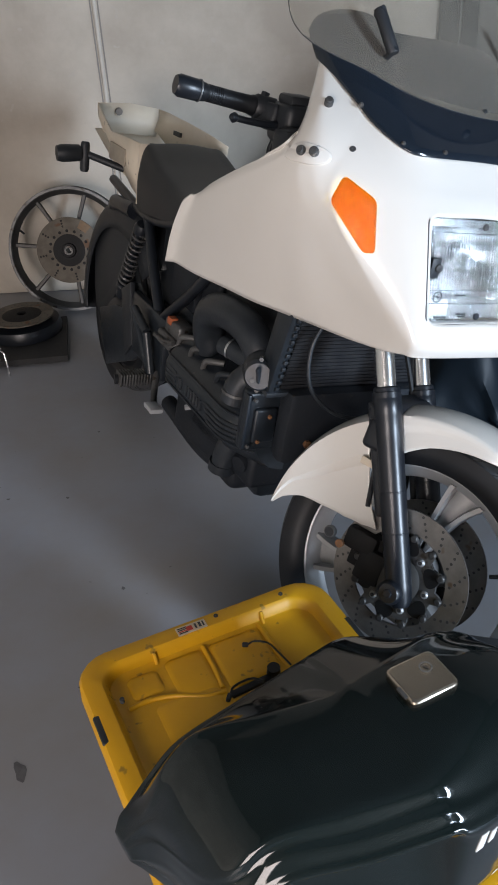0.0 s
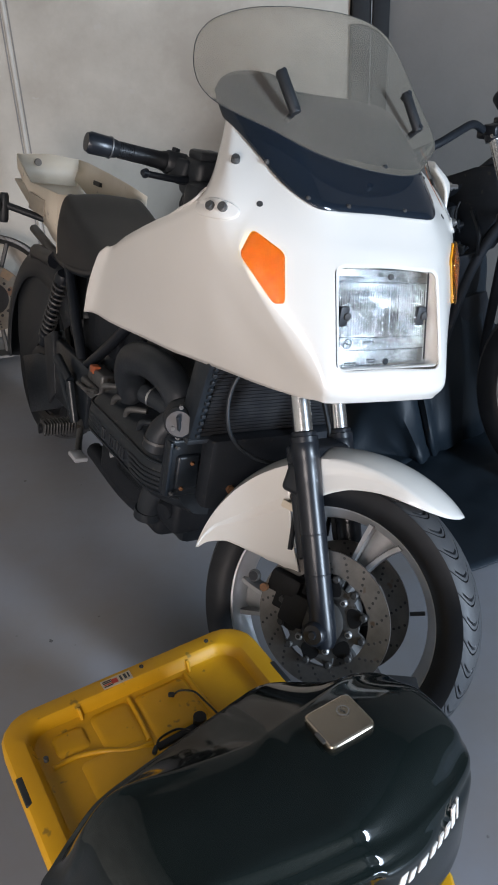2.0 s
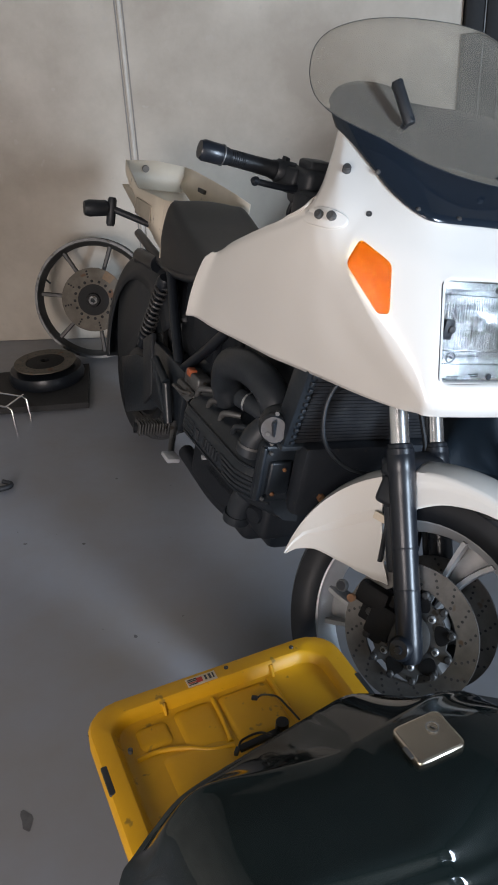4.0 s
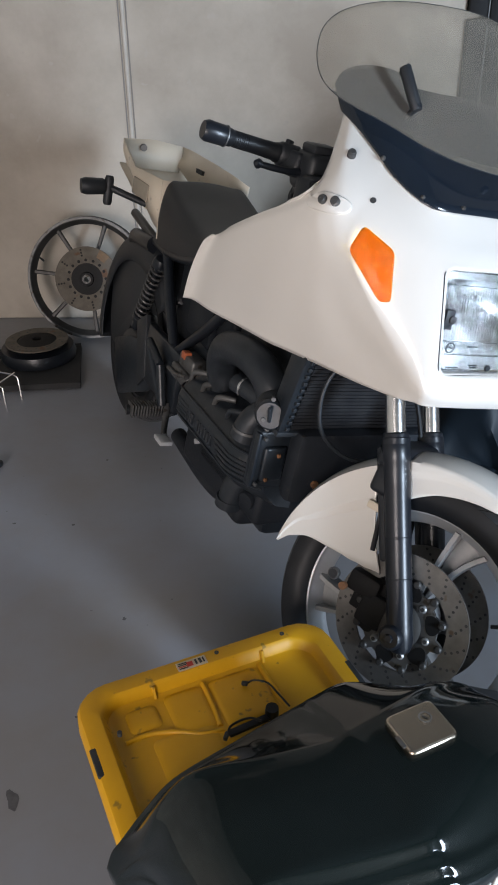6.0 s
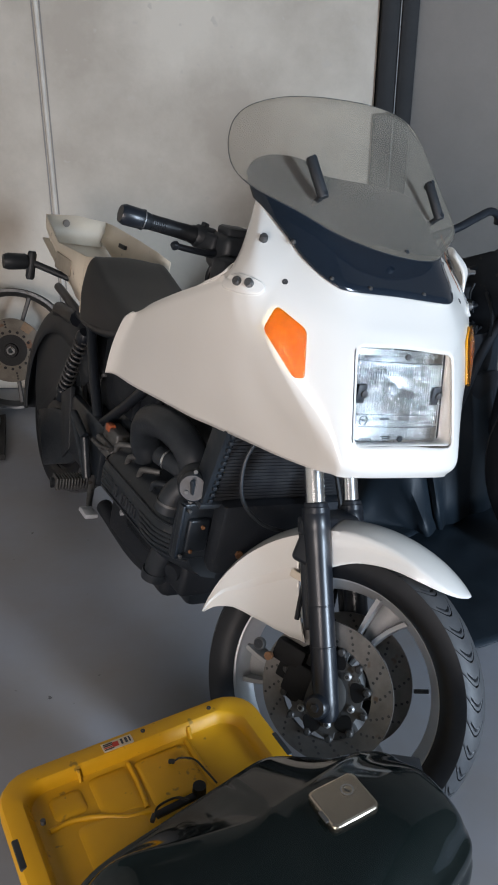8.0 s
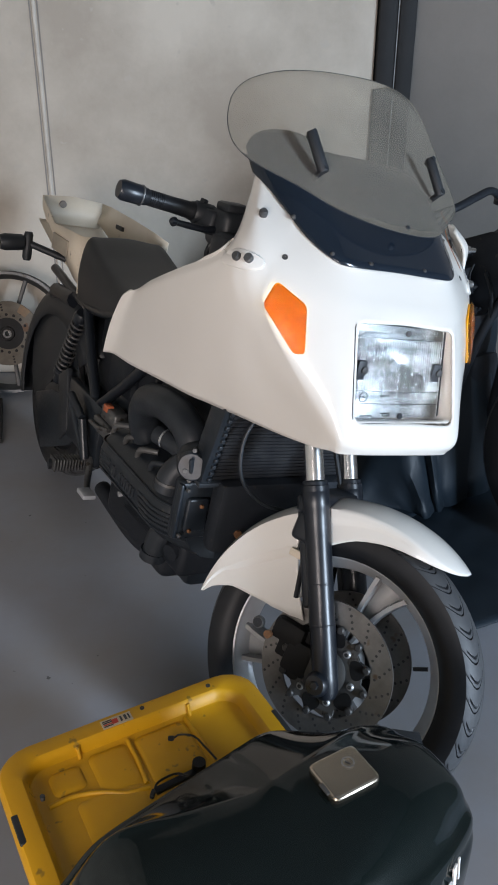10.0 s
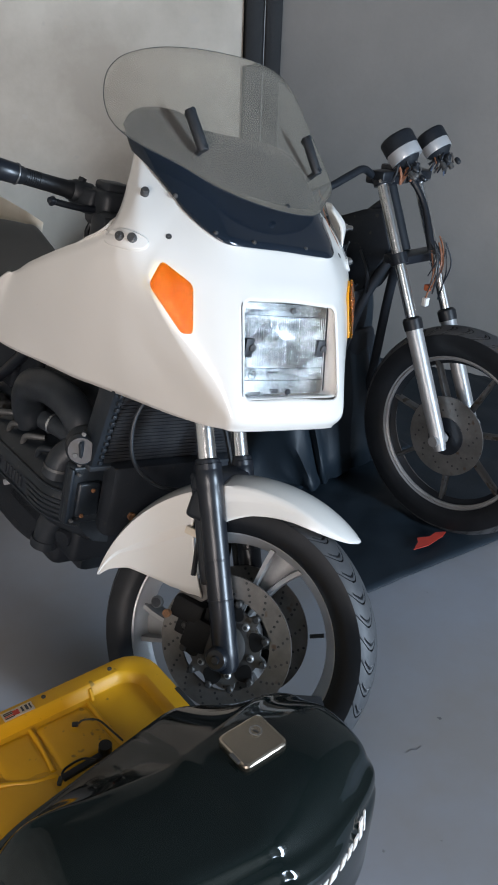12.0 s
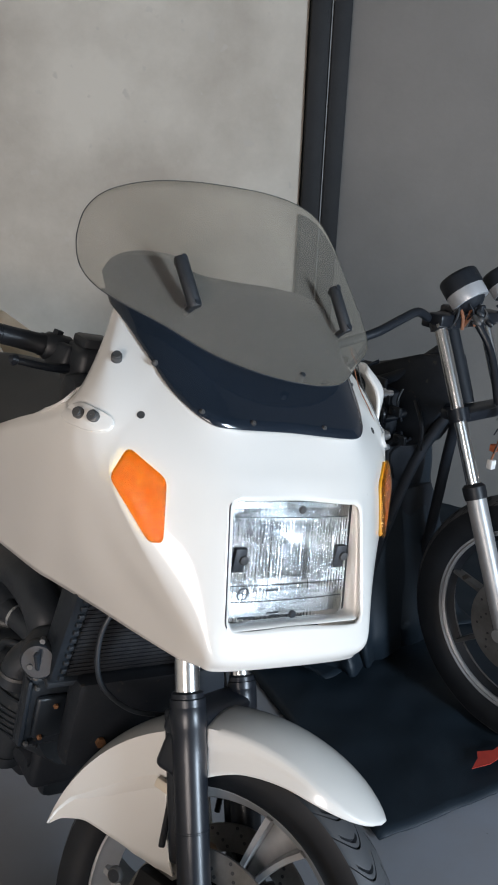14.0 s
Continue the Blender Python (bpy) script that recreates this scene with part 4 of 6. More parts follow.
    part("cockpit_panel", box(-0.40, -0.22, -0.17, 0.17, 1.06, 1.12, 0.02), M_PLASTIC, bike, "black cockpit panel behind the screen")


def bike_engine(bike):
    # crankcase and the finned cover that faces out to the right
    case = part("engine_block", joined(box(-0.90, -0.46, -0.15, 0.16, 0.24, 0.56, 0.02), box(-1.16, -0.88, -0.13, 0.14, 0.27, 0.54, 0.03)), M_ENGINE, bike, "black flat four cylinder engine block")

    def face(x):
        """How far the cover's outer skin draws in near its two rounded ends."""
        return 0.060 * max(0.0, (x + 0.540) / 0.105) ** 2 + 0.050 * max(0.0, (-0.870 - x) / 0.055) ** 2

    rows = []
    for x in list(np.linspace(-0.925, -0.87, 8)) + list(np.linspace(-0.84, -0.55, 8)) + list(np.linspace(-0.535, -0.435, 10)):
        ring = []
        for y, z in ((-0.09, 0.560), (-0.150, 0.532), (-0.200, 0.503), (-0.232, 0.484), (-0.246, 0.470), (-0.251, 0.452), (-0.251, 0.412), (-0.243, 0.392), (-0.222, 0.368), (-0.180, 0.346), (-0.12, 0.338)):
            ring.append((x, min(-0.10, y + face(x) * (0.25 + 0.75 * min(1, (-y - 0.1) / 0.14))), z))
        rows.append(ring)
    cover = part("crank_cover", grid_mesh(rows, caps=True), M_ENGINE, bike, "black crankshaft cover with cast fins", 35)
    for k in range(4):
        z = 0.4470 - 0.0125 * k
        line = [(x, -0.2515 + face(x), z) for x in np.linspace(-0.615 + 0.008 * k, -0.437, 12)]
        part("cooling_fin", tube(line, [0.002] + [0.0048] * 10 + [0.003], 8), M_GREYPL, cover)
        line = [(x, -0.2505 + face(x), z) for x in np.linspace(-0.912, -0.800, 7)]
        part("cooling_fin", tube(line, 0.0030, 8), M_ENGINE, cover)
    part("cover_seam", tube([(x, -0.2465 + face(x), 0.4735) for x in np.linspace(-0.92, -0.437, 24)], 0.0032, 8), M_ENGINE, cover)
    part("cover_seam", tube([(x, -0.2465 + face(x), 0.394) for x in np.linspace(-0.92, -0.437, 24)], 0.0032, 8), M_ENGINE, cover)
    for k, w in enumerate((0.034, 0.046, 0.050)):  # raised maker's mark, as plain blocks
        x = -0.780 + 0.052 * k
        for b in range(2 + (k > 0)):
            part("raised_mark", box(x + b * w * 0.36, x + b * w * 0.36 + 0.009, -0.2555, -0.248, 0.414, 0.444, 0.002), M_GREYPL, cover)
    for k in range(4):
        x = -0.885 + 0.085 * k
        hook = tube([(x - 0.010, -0.215, 0.482), (x, -0.213, 0.512), (x + 0.020, -0.203, 0.522), (x + 0.045, -0.180, 0.526)], [0.006, 0.0085, 0.0085, 0.008], 10, 4)
        part("cover_hook", hook, M_DULL if k < 3 else M_GREYPL, cover, "worn alloy cap of the plug recess")
    # front cover, with rusty bolts
    fc = part("front_cover", joined(box(-0.462, -0.425, -0.236, 0.15, 0.405, 0.562, 0.012, 3), box(-0.428, -0.414, -0.215, -0.155, 0.430, 0.520, 0.008, 3), box(-0.440, -0.418, -0.238, -0.228, 0.415, 0.555, 0.004)), M_ENGINE, bike, "black front engine cover")
    for y, z, rusty in ((-0.178, 0.500, True), (-0.200, 0.436, True), (-0.225, 0.425, False), (-0.222, 0.545, False), (-0.148, 0.545, False)):
        part("cover_bolt", turned([(0.0055, 0), (0.0055, 0.7), (0.004, 1)], (-0.416, y, z), (-0.408, y, z), 6), M_RUST if rusty else M_DULL, fc)
    part("drain_elbow", joined(tube([(-0.545, -0.17, 0.375), (-0.570, -0.185, 0.335), (-0.582, -0.190, 0.275)], [0.032, 0.034, 0.032], 20, 4), turned([(0.036, 0), (0.036, 1)], (-0.581, -0.190, 0.290), (-0.584, -0.190, 0.266), 24)), M_GREYPL, bike, "grey drain elbow")
    part("oil_sump", joined(box(-0.575, -0.455, -0.180, 0.10, 0.272, 0.41, 0.018, 3), turned([(0.026, 0), (0.028, 0.3), (0.022, 1)], (-0.50, -0.175, 0.335), (-0.492, -0.195, 0.330), 16)), M_FLATBLACK, bike, "flat black oil sump")
    part("belly_pan", joined(box(-1.02, -0.60, -0.150, 0.15, 0.175, 0.345, 0.03, 3), box(-0.66, -0.48, -0.13, 0.15, 0.22, 0.36, 0.04, 3)), M_FLATBLACK, bike, "black belly pan under the engine")
    part("exhaust_pipe", tube([(-0.60, -0.10, 0.30), (-0.70, -0.125, 0.22), (-0.85, -0.125, 0.19), (-1.12, -0.12, 0.20)], 0.026, 14, 6), M_FLATBLACK, bike)
    part("drain_bolt", turned([(0.009, 0), (0.009, 1)], (-0.885, -0.15, 0.300), (-0.888, -0.172, 0.297), 6), M_ALLOY, bike)
    # air intake elbow and water pump in front of it
    part("intake_elbow", tube([(-0.785, -0.165, 0.52), (-0.780, -0.185, 0.585), (-0.735, -0.200, 0.645), (-0.64, -0.205, 0.675), (-0.545, -0.200, 0.672), (-0.488, -0.192, 0.640), (-0.478, -0.188, 0.59)], [0.042, 0.043, 0.043, 0.042, 0.041, 0.040, 0.038], 28, 6), M_GREYPL, bike, "large black air intake elbow")
    pump = part("water_pump", joined(turned([(0.036, 0), (0.043, 0.3), (0.043, 0.8), (0.03, 1)], (-0.50, -0.16, 0.605), (-0.405, -0.230, 0.615), 28), tube([(-0.47, -0.19, 0.60), (-0.53, -0.215, 0.610), (-0.59, -0.233, 0.612)], [0.03, 0.024, 0.024], 16, 4),
                                      tube([(-0.48, -0.205, 0.585), (-0.495, -0.225, 0.55), (-0.503, -0.232, 0.505)], [0.032, 0.033, 0.034], 20, 4)), M_GREYPL, bike, "grey water pump with stub hoses")
    part("pump_cap", turned([(0.034, 0), (0.038, 0.3), (0.036, 0.7), (0.030, 1)], (-0.412, -0.224, 0.614), (-0.388, -0.241, 0.617), 28), M_GREYPL, pump)
    part("pump_bar", moved(box(-0.005, 0.005, -0.004, 0.004, -0.026, 0.026, 0.002), Matrix.Translation((-0.385, -0.243, 0.617)) @ pose(0, 0, 0, 0, 25, -50)), M_GREYPL, pump)
    part("hose_clip", turned([(0.0265, 0), (0.0265, 1)], (-0.556, -0.222, 0.611), (-0.562, -0.224, 0.611), 20), M_CHROME, pump)
    part("hose_clip", turned([(0.0355, 0), (0.0355, 1)], (-0.499, -0.229, 0.532), (-0.4995, -0.2295, 0.525), 20), M_DULL, pump)
    for y, z in ((-0.232, 0.655), (-0.247, 0.605), (-0.232, 0.580)):
        part("pump_bolt", turned([(0.0055, 0), (0.0055, 1)], (-0.402, y, z), (-0.392, y - 0.006, z), 6), M_DULL, pump)
    # radiator
    lean = Matrix.Translation((-0.372, 0, 0.60)) @ pose(0, 0, 0, 0, 13, 0) @ Matrix.Translation((0.345, 0, -0.60))
    rad = part("radiator", moved(box(-0.395, -0.345, -0.20, 0.20, 0.585, 0.83, 0.006), lean), M_RAD, bike, "black radiator core with side tank")
    for k in range(24):
        z = 0.595 + 0.0098 * k
        part("radiator_fin", moved(box(-0.350, -0.3425, -0.190, 0.19, z, z + 0.0055), lean), M_RAD, rad)
    part("radiator_tank", moved(box(-0.40, -0.338, -0.222, -0.195, 0.580, 0.84, 0.006), lean), M_ENGINE, rad)
    for k in range(13):
        part("radiator_tab", moved(box(-0.340, -0.332, -0.208, -0.198, 0.592 + 0.018 * k, 0.602 + 0.018 * k, 0.002), lean), M_GREYPL, rad)
    part("radiator_foot", moved(box(-0.40, -0.335, -0.225, 0.21, 0.572, 0.586, 0.004), lean), M_GREYPL, rad)
    part("overflow_hose", tube([(-0.30, -0.14, 0.80), (-0.30, -0.175, 0.72), (-0.29, -0.165, 0.63), (-0.28, -0.10, 0.57), (-0.27, -0.02, 0.55)], 0.0048, 10, 6), M_GREYPL, bike, "thin grey overflow hose")
    part("lower_cowl", box(-0.40, -0.34, -0.175, 0.20, 0.405, 0.59, 0.02), M_FLATBLACK, bike, "black splash panel")
    part("panel_bolt", turned([(0.010, 0), (0.010, 1)], (-0.342, -0.112, 0.462), (-0.332, -0.112, 0.462), 6), M_RUST, bike)
    part("air_box", box(-0.86, -0.44, -0.12, 0.15, 0.57, 0.82, 0.03), M_PLASTIC, bike)
    blk = part("connector_block", joined(box(-1.09, -0.955, -0.200, -0.13, 0.425, 0.470, 0.010, 3), box(-1.06, -0.955, -0.19, -0.14, 0.470, 0.515, 0.008, 3), tube([(-1.09, -0.205, 0.445), (-1.02, -0.210, 0.452), (-0.95, -0.205, 0.470)], 0.007, 8)), M_DULL, bike, "grey electrical block with an orange tab")
    part("orange_tab", box(-1.040, -1.012, -0.193, -0.170, 0.500, 0.522, 0.003), M_ORANGE, blk)


def bike_rear(bike):
    c = Matrix.Translation((-1.70, -0.028, 0.312))
    rim = part("rear_wheel", moved(rim_mesh(0.228, 0.045), c), M_BLACK, bike, "black rear wheel")
    for k in range(3):
        part("spoke", moved(spoke_mesh(radians(20 + 120 * k), 0.04, 0.20, 0.05, 0.07, 0.06, 0.05), c), M_BLACK, rim)
    add_tyre(moved(tyre_mesh(0.312, 0.076, 0.222, 28), c), rim)
    part("final_drive", moved(joined(lathe([(0.02, -0.08), (0.09, -0.075), (0.10, -0.03), (0.09, 0.0)], 32, True)), c), M_ENGINE, bike)
    part("swing_arm", tube([(-1.04, -0.08, 0.36), (-1.35, -0.11, 0.335), (-1.68, -0.10, 0.31)], [0.05, 0.045, 0.055], 16, 4), M_ENGINE, bike)
    # spring and damper on the right
    a, b = Vector((-1.565, -0.15, 0.405)), Vector((-1.415, -0.15, 0.69))
    shock = part("shock_absorber", turned([(0.018, 0), (0.018, 0.1), (0.026, 0.12), (0.026, 0.2), (0.013, 0.22), (0.013, 0.9), (0.026, 0.9), (0.026, 0.96), (0.02, 1)], a, b, 20), M_BLACK, bike, "rear shock absorber with a coil spring")
    m = along(a, b)
    length = (b - a).length
    coil = []
    for k in range(150):
        w = 2 * math.pi * 11 * k / 149
        coil.append(m @ Vector((0.023 * math.cos(w), length * (0.16 + 0.75 * k / 149), 0.023 * math.sin(w))))
    part("spring", tube(coil, 0.0042, 8), M_DULL, shock, "worn coil spring")
    # mudguard, sub-frame and seat
    line = curve_through([(-1.30, 0.58), (-1.46, 0.68), (-1.68, 0.705), (-1.87, 0.655), (-2.005, 0.535), (-2.065, 0.40), (-2.075, 0.28), (-2.05, 0.19)], 5)
    rows = [[(x + (-1.68 - x) * 0.26 * abs(u) ** 5, -0.020 + 0.122 * math.sin(1.45 * u) / math.sin(1.45), z + (0.312 - z) * 0.26 * abs(u) ** 5) for u in np.linspace(-1, 1, 21)] for x, z in line]
    solid(part("rear_mudguard", grid_mesh(rows), M_PLASTIC, bike, "black plastic rear mudguard"), 0.004)
    part("inner_mudguard", prism([tuple(p) for p in curve_through([(-1.96, 0.545), (-1.86, 0.615), (-1.68, 0.655), (-1.50, 0.640), (-1.58, 0.52), (-1.70, 0.358), (-1.81, 0.245), (-1.90, 0.256), (-1.95, 0.395), (-1.96, 0.545)], 4)[:-1]], -0.124, -0.112, 0.004), M_PLASTIC, bike, "black splash panel beside the rear wheel")
    part("drive_cover", prism([(-1.74, 0.300), (-1.58, 0.365), (-1.40, 0.404), (-1.35, 0.425), (-1.246, 0.400), (-1.295, 0.293), (-1.358, 0.247), (-1.62, 0.125)], -0.166, -0.150, 0.006), M_ENGINE, bike, "black cover plate behind the footrest")
    for s in (-1, 1):
        part("frame_tube", tube([(-0.70, 0.13 * s, 0.86), (-1.10, 0.14 * s, 0.77), (-1.42, 0.135 * s, 0.715), (-1.85, 0.11 * s, 0.74)], 0.016, 12, 5), M_BLACK, bike)
        part("frame_strut", tube([(-1.415, 0.135 * s, 0.715), (-1.30, 0.145 * s, 0.58), (-1.19, 0.15 * s, 0.45)], 0.017, 12), M_BLACK, bike)
        part("frame_strut", tube([(-1.19, 0.15 * s, 0.45), (-0.98, 0.16 * s, 0.60), (-0.72, 0.15 * s, 0.83)], 0.016, 12), M_BLACK, bike)
        part("frame_tube", tube([(-0.28, 0.03 * s, 1.0), (-0.40, 0.11 * s, 0.93), (-0.72, 0.14 * s, 0.84)], 0.018, 12, 4), M_BLACK, bike)
    plate = part("footrest_plate", joined(*(tube(p, 0.014, 10) for p in ([(-1.29, -0.20, 0.455), (-1.17, -0.20, 0.42)], [(-1.17, -0.20, 0.42), (-1.13, -0.19, 0.30)], [(-1.29, -0.20, 0.455), (-1.13, -0.19, 0.30)])),
                                          box(-1.40, -1.10, -0.17, -0.14, 0.28, 0.48, 0.01)), M_ENGINE, bike, "cast footrest plate")
    part("heel_guard", prism([(-1.50, 0.45), (-1.42, 0.50), (-1.36, 0.30), (-1.42, 0.24)], -0.175, -0.155, 0.005), M_PLASTIC, plate)
    peg = part("footrest", tube([(-1.15, -0.16, 0.278), (-1.17, -0.29, 0.268)], 0.017, 12), M_RUBBER, bike, "ribbed rubber footrest")
    # ribs paler than the peg: the light they catch is in the material
    for k in range(12):
        y = -0.175 - 0.0095 * k
        part("footrest_lit_rib", box(-1.185, -1.135, y - 0.0025, y + 0.0025, 0.255, 0.295, 0.002), M_DULL, peg)
    pedal = part("brake_pedal", tube([(-1.13, -0.17, 0.30), (-1.06, -0.20, 0.262), (-0.97, -0.235, 0.262)], [0.012, 0.010, 0.009], 10, 4), M_DULL, bike, "rear brake pedal with a bare metal pad")
    part("pedal_pad", box(-0.985, -0.925, -0.262, -0.222, 0.262, 0.276, 0.004), M_ALLOY, pedal)
    rows = []
    for s, (x, w, z0, z1) in enumerate(((-0.80, 0.10, 0.84, 0.90), (-0.95, 0.125, 0.80, 0.865), (-1.15, 0.150, 0.76, 0.845), (-1.33, 0.155, 0.735, 0.875), (-1.46, 0.150, 0.720, 0.915), (-1.50, 0.145, 0.720, 0.925), (-1.52, 0.135, 0.725, 0.92))):
        rows.append([(x, -w, z0), (x, -w * 1.04, (z0 + z1) / 2), (x, -w * 0.92, z1 - 0.012), (x, -w * 0.6, z1), (x, 0, z1 + 0.006), (x, w * 0.6, z1), (x, w * 0.92, z1 - 0.012), (x, w * 1.04, (z0 + z1) / 2), (x, w, z0)])
    net = smooth_skin(rows, 5, 5)
    part("seat", grid_mesh(net, close_v=True, caps=True), M_SEAT, bike, "black vinyl seat with a raised back", 60)
    # open tail tray
    outer = [(-1.50, -0.155, 0.735, 0.935), (-1.62, -0.155, 0.76, 0.945), (-1.80, -0.150, 0.82, 0.955), (-2.0, -0.135, 0.88, 0.965), (-2.06, -0.12, 0.90, 0.967)]
    dip = (0.922, 0.918, 0.908, 0.962, 0.967)
    tail = []
    for s in (-1, 1):
        tail.append(grid_mesh([[(x, -s * y, z), (x, -s * y * 0.98, (z0 + z) / 2), (x, -s * y * 0.8, z0)] for (x, y, z0, z1), d in zip(outer, dip) for z in ((d if s < 0 else z1),)]))
    tail.append(grid_mesh([[(-2.06, y, 0.967 + 0.01 * (1 - abs(y) / 0.12)), (-2.05, y * 0.98, 0.925), (-2.03, y * 0.86, 0.872)] for y in np.linspace(-0.12, 0.12, 9)]))
    tail.append(grid_mesh([[(x, y * 0.82, z0 + (0.02 if x > -1.7 else -0.02)) for y in np.linspace(-0.15, 0.15, 5)] for x, _, z0, _ in outer]))
    tail.append(grid_mesh([[(-1.50, -0.155, 0.922), (-1.50, -0.150, 0.735)], [(-1.50, -0.105, 0.922), (-1.50, -0.105, 0.735)]]))
    tc = part("tail_cowl", joined(*tail), M_CREAM, bike, "cream white tail tray, open on top, scuffed", 50)
    solid(tc, 0.005)
    part("grommet_hole", turned([(0.013, 0), (0.013, 1)], (-2.036, -0.045, 0.945), (-2.046, -0.045, 0.947), 20), M_GREYWALL, tc)
    part("tape_residue", box(-1.78, -1.62, -0.1575, -0.152, 0.825, 0.880, 0.002), M_TAPE, tc, "grey tape residue on the tray side")
    part("tail_slot", box(-1.92, -1.86, 0.128, 0.139, 0.90, 0.915), M_INK, tc)
    sig = part("rear_signal", joined(tube([(-1.72, -0.12, 0.80), (-1.765, -0.245, 0.834)], 0.012, 12), turned([(0.022, 0), (0.027, 0.08), (0.029, 0.8), (0.024, 1)], (-1.77, -0.258, 0.834), (-1.775, -0.340, 0.826), 24), turned([(0.012, 0), (0.016, 0.1), (0.016, 0.9), (0.012, 1)], (-1.768, -0.246, 0.872), (-1.762, -0.246, 0.775), 16)), M_PLASTIC, bike, "black rear turn signal on its stalk")
    part("battery_box", joined(box(-1.36, -0.92, -0.10, 0.12, 0.47, 0.74, 0.02, 3), box(-1.20, -1.02, -0.125, -0.095, 0.53, 0.68, 0.01)), M_FLATBLACK, bike, "black battery box under the seat")
    part("rear_bracket", tube([(-1.55, -0.13, 0.70), (-1.72, -0.14, 0.69), (-1.80, -0.12, 0.66)], [0.03, 0.025, 0.02], 10), M_BLACK, bike)


def white_motorcycle():
    bike = thing("motorcycle", BIKE, "white faired touring motorcycle leaning on its stand, steering turned", "motorcycle")
    bike_front_wheel(bike)
    bike_fork(bike)
    bike_fender(bike)
    bike_fairing(bike)
    bike_headlight(bike)
    bike_screens(bike)
    bike_handlebar(bike)
    bike_engine(bike)
    bike_rear(bike)
    part("side_stand", tube([(-0.75, 0.15, 0.24), (-0.80, 0.26, 0.11), (-0.82, 0.34, 0.082)], 0.012, 10, 3), M_BLACK, bike)


white_motorcycle()

# ---- storage tote with a yellow lid, and the fuel tank that lies on it ----
TOTE = pose(-0.011, 0.887, 0.0, 0, 0, -64.5)  # x along the lid, towards the walker; y across it


def storage_tote():
    tote = thing("storage_tote", TOTE, "black plastic storage tote with a moulded yellow lid", "storage box")
    rings = []
    for z, hx, hy, r in ((0.0, 0.285, 0.185, 0.03), (0.02, 0.292, 0.192, 0.035), (0.29, 0.315, 0.215, 0.05), (0.318, 0.318, 0.218, 0.05)):
        rings.append([(x, y, z) for x, y in rounded(hx, hy, r)])
    part("tub", grid_mesh(rings, close_v=True, caps=True), M_PLASTIC, tote, "black tub, tapered")
    # lid: flange, raised rim, sunk floor
    rings = []
    for z, hx, hy, r in ((0.322, 0.351, 0.261, 0.065), (0.350, 0.350, 0.260, 0.065), (0.359, 0.345, 0.255, 0.062), (0.362, 0.336, 0.246, 0.056), (0.361, 0.312, 0.222, 0.045), (0.356, 0.306, 0.216, 0.042), (0.338, 0.300, 0.210, 0.04), (0.334, 0.292, 0.202, 0.036)):
        rings.append([(x, y, z) for x, y in rounded(hx, hy, r)])
    bm = grid_mesh(rings, close_v=True)
    bm.faces.new([v for v in list(bm.verts)[-24:]])
    lid = part("lid", bm, M_YELLOW, tote, "yellow moulded plastic lid with sunk panels and a raised rim", 35)
    # moulded relief in the sunk part: soft platforms, low ridges, draft marks on the rear wall
    for x0, x1, y0, y1, z in ((-0.283, -0.225, -0.178, -0.115, 0.3385), (-0.292, -0.185, -0.100, -0.022, 0.3375), (-0.292, -0.170, -0.010, 0.098, 0.3385), (-0.20, 0.24, -0.150, -0.030, 0.3370), (-0.16, 0.24, -0.018, 0.150, 0.3375)):
        rings = [[((x0 + x1) / 2 + x, (y0 + y1) / 2 + y, zz) for x, y in rounded((x1 - x0) / 2 - e, (y1 - y0) / 2 - e, 0.014)] for e, zz in ((0.0, 0.331), (0.001, 0.3345), (0.005, z - 0.0012), (0.010, z))]
        part("moulded_panel", grid_mesh(rings, close_v=True, caps=True), M_YELLOW, lid)
    for pts in ([(-0.293, -0.016), (-0.24, -0.017), (-0.182, -0.022)], [(-0.215, -0.192), (-0.218, -0.15), (-0.205, -0.105), (-0.180, -0.060), (-0.172, -0.02)], [(-0.293, 0.104), (-0.20, 0.106), (-0.15, 0.110)]):
        part("moulded_rib", tube([(x, y, 0.3345) for x, y in pts], 0.0050, 10, 5), M_YELLOW, lid)
    for y in (-0.11, 0.115):
        part("draft_mark", tube([(-0.294, y, 0.334), (-0.305, y, 0.356)], 0.0040, 8), M_YELLOW, lid)
    for x, s in ((-0.195, 1), (-0.195, -1), (0.195, 1), (0.195, -1)):
        part("latch_slot", moved(box(-0.032, 0.032, -0.0085, 0.0085, -0.004, 0.0025, 0.003, 3), Matrix.Translation((0.9 * x, 0.2505 * s, 0.3590))), M_GREYPL, lid, "dark latch slot in the rim")
    for x, y in ((-0.331, 0.03), (-0.325, 0.17), (-0.22, -0.20)):
        part("rim_hole", turned([(0.0045, 0), (0.0045, 1)], (x, y, 0.355), (x, y, 0.3635), 12), M_INK, lid)
    st = part("warning_label", moved(box(-0.011, 0.011, -0.030, 0.030, 0.0, 0.0012), Matrix.Translation((-0.3235, -0.025, 0.3622))), M_LABEL, lid, "small paper label with unreadable print")
    for k in range(4):
        part("print_bar", moved(box(-0.0012, 0.0012, -0.012, 0.006, 0.0012, 0.0018), Matrix.Translation((-0.317 - 0.0042 * k, -0.040, 0.3622))), M_INK if k != 1 else M_RED, st)
    for k, w in enumerate((0.004, 0.005, 0.003)):
        part("print_bar", moved(box(-0.007, 0.006, 0.0, w, 0.0012, 0.0018), Matrix.Translation((-0.3235, -0.018 + 0.008 * k, 0.3622))), M_INK, st)
    part("red_mark", moved(box(-0.006, 0.006, -0.006, 0.006, 0.0012, 0.0018), Matrix.Translation((-0.3235, -0.029, 0.3622))), M_RED, st)
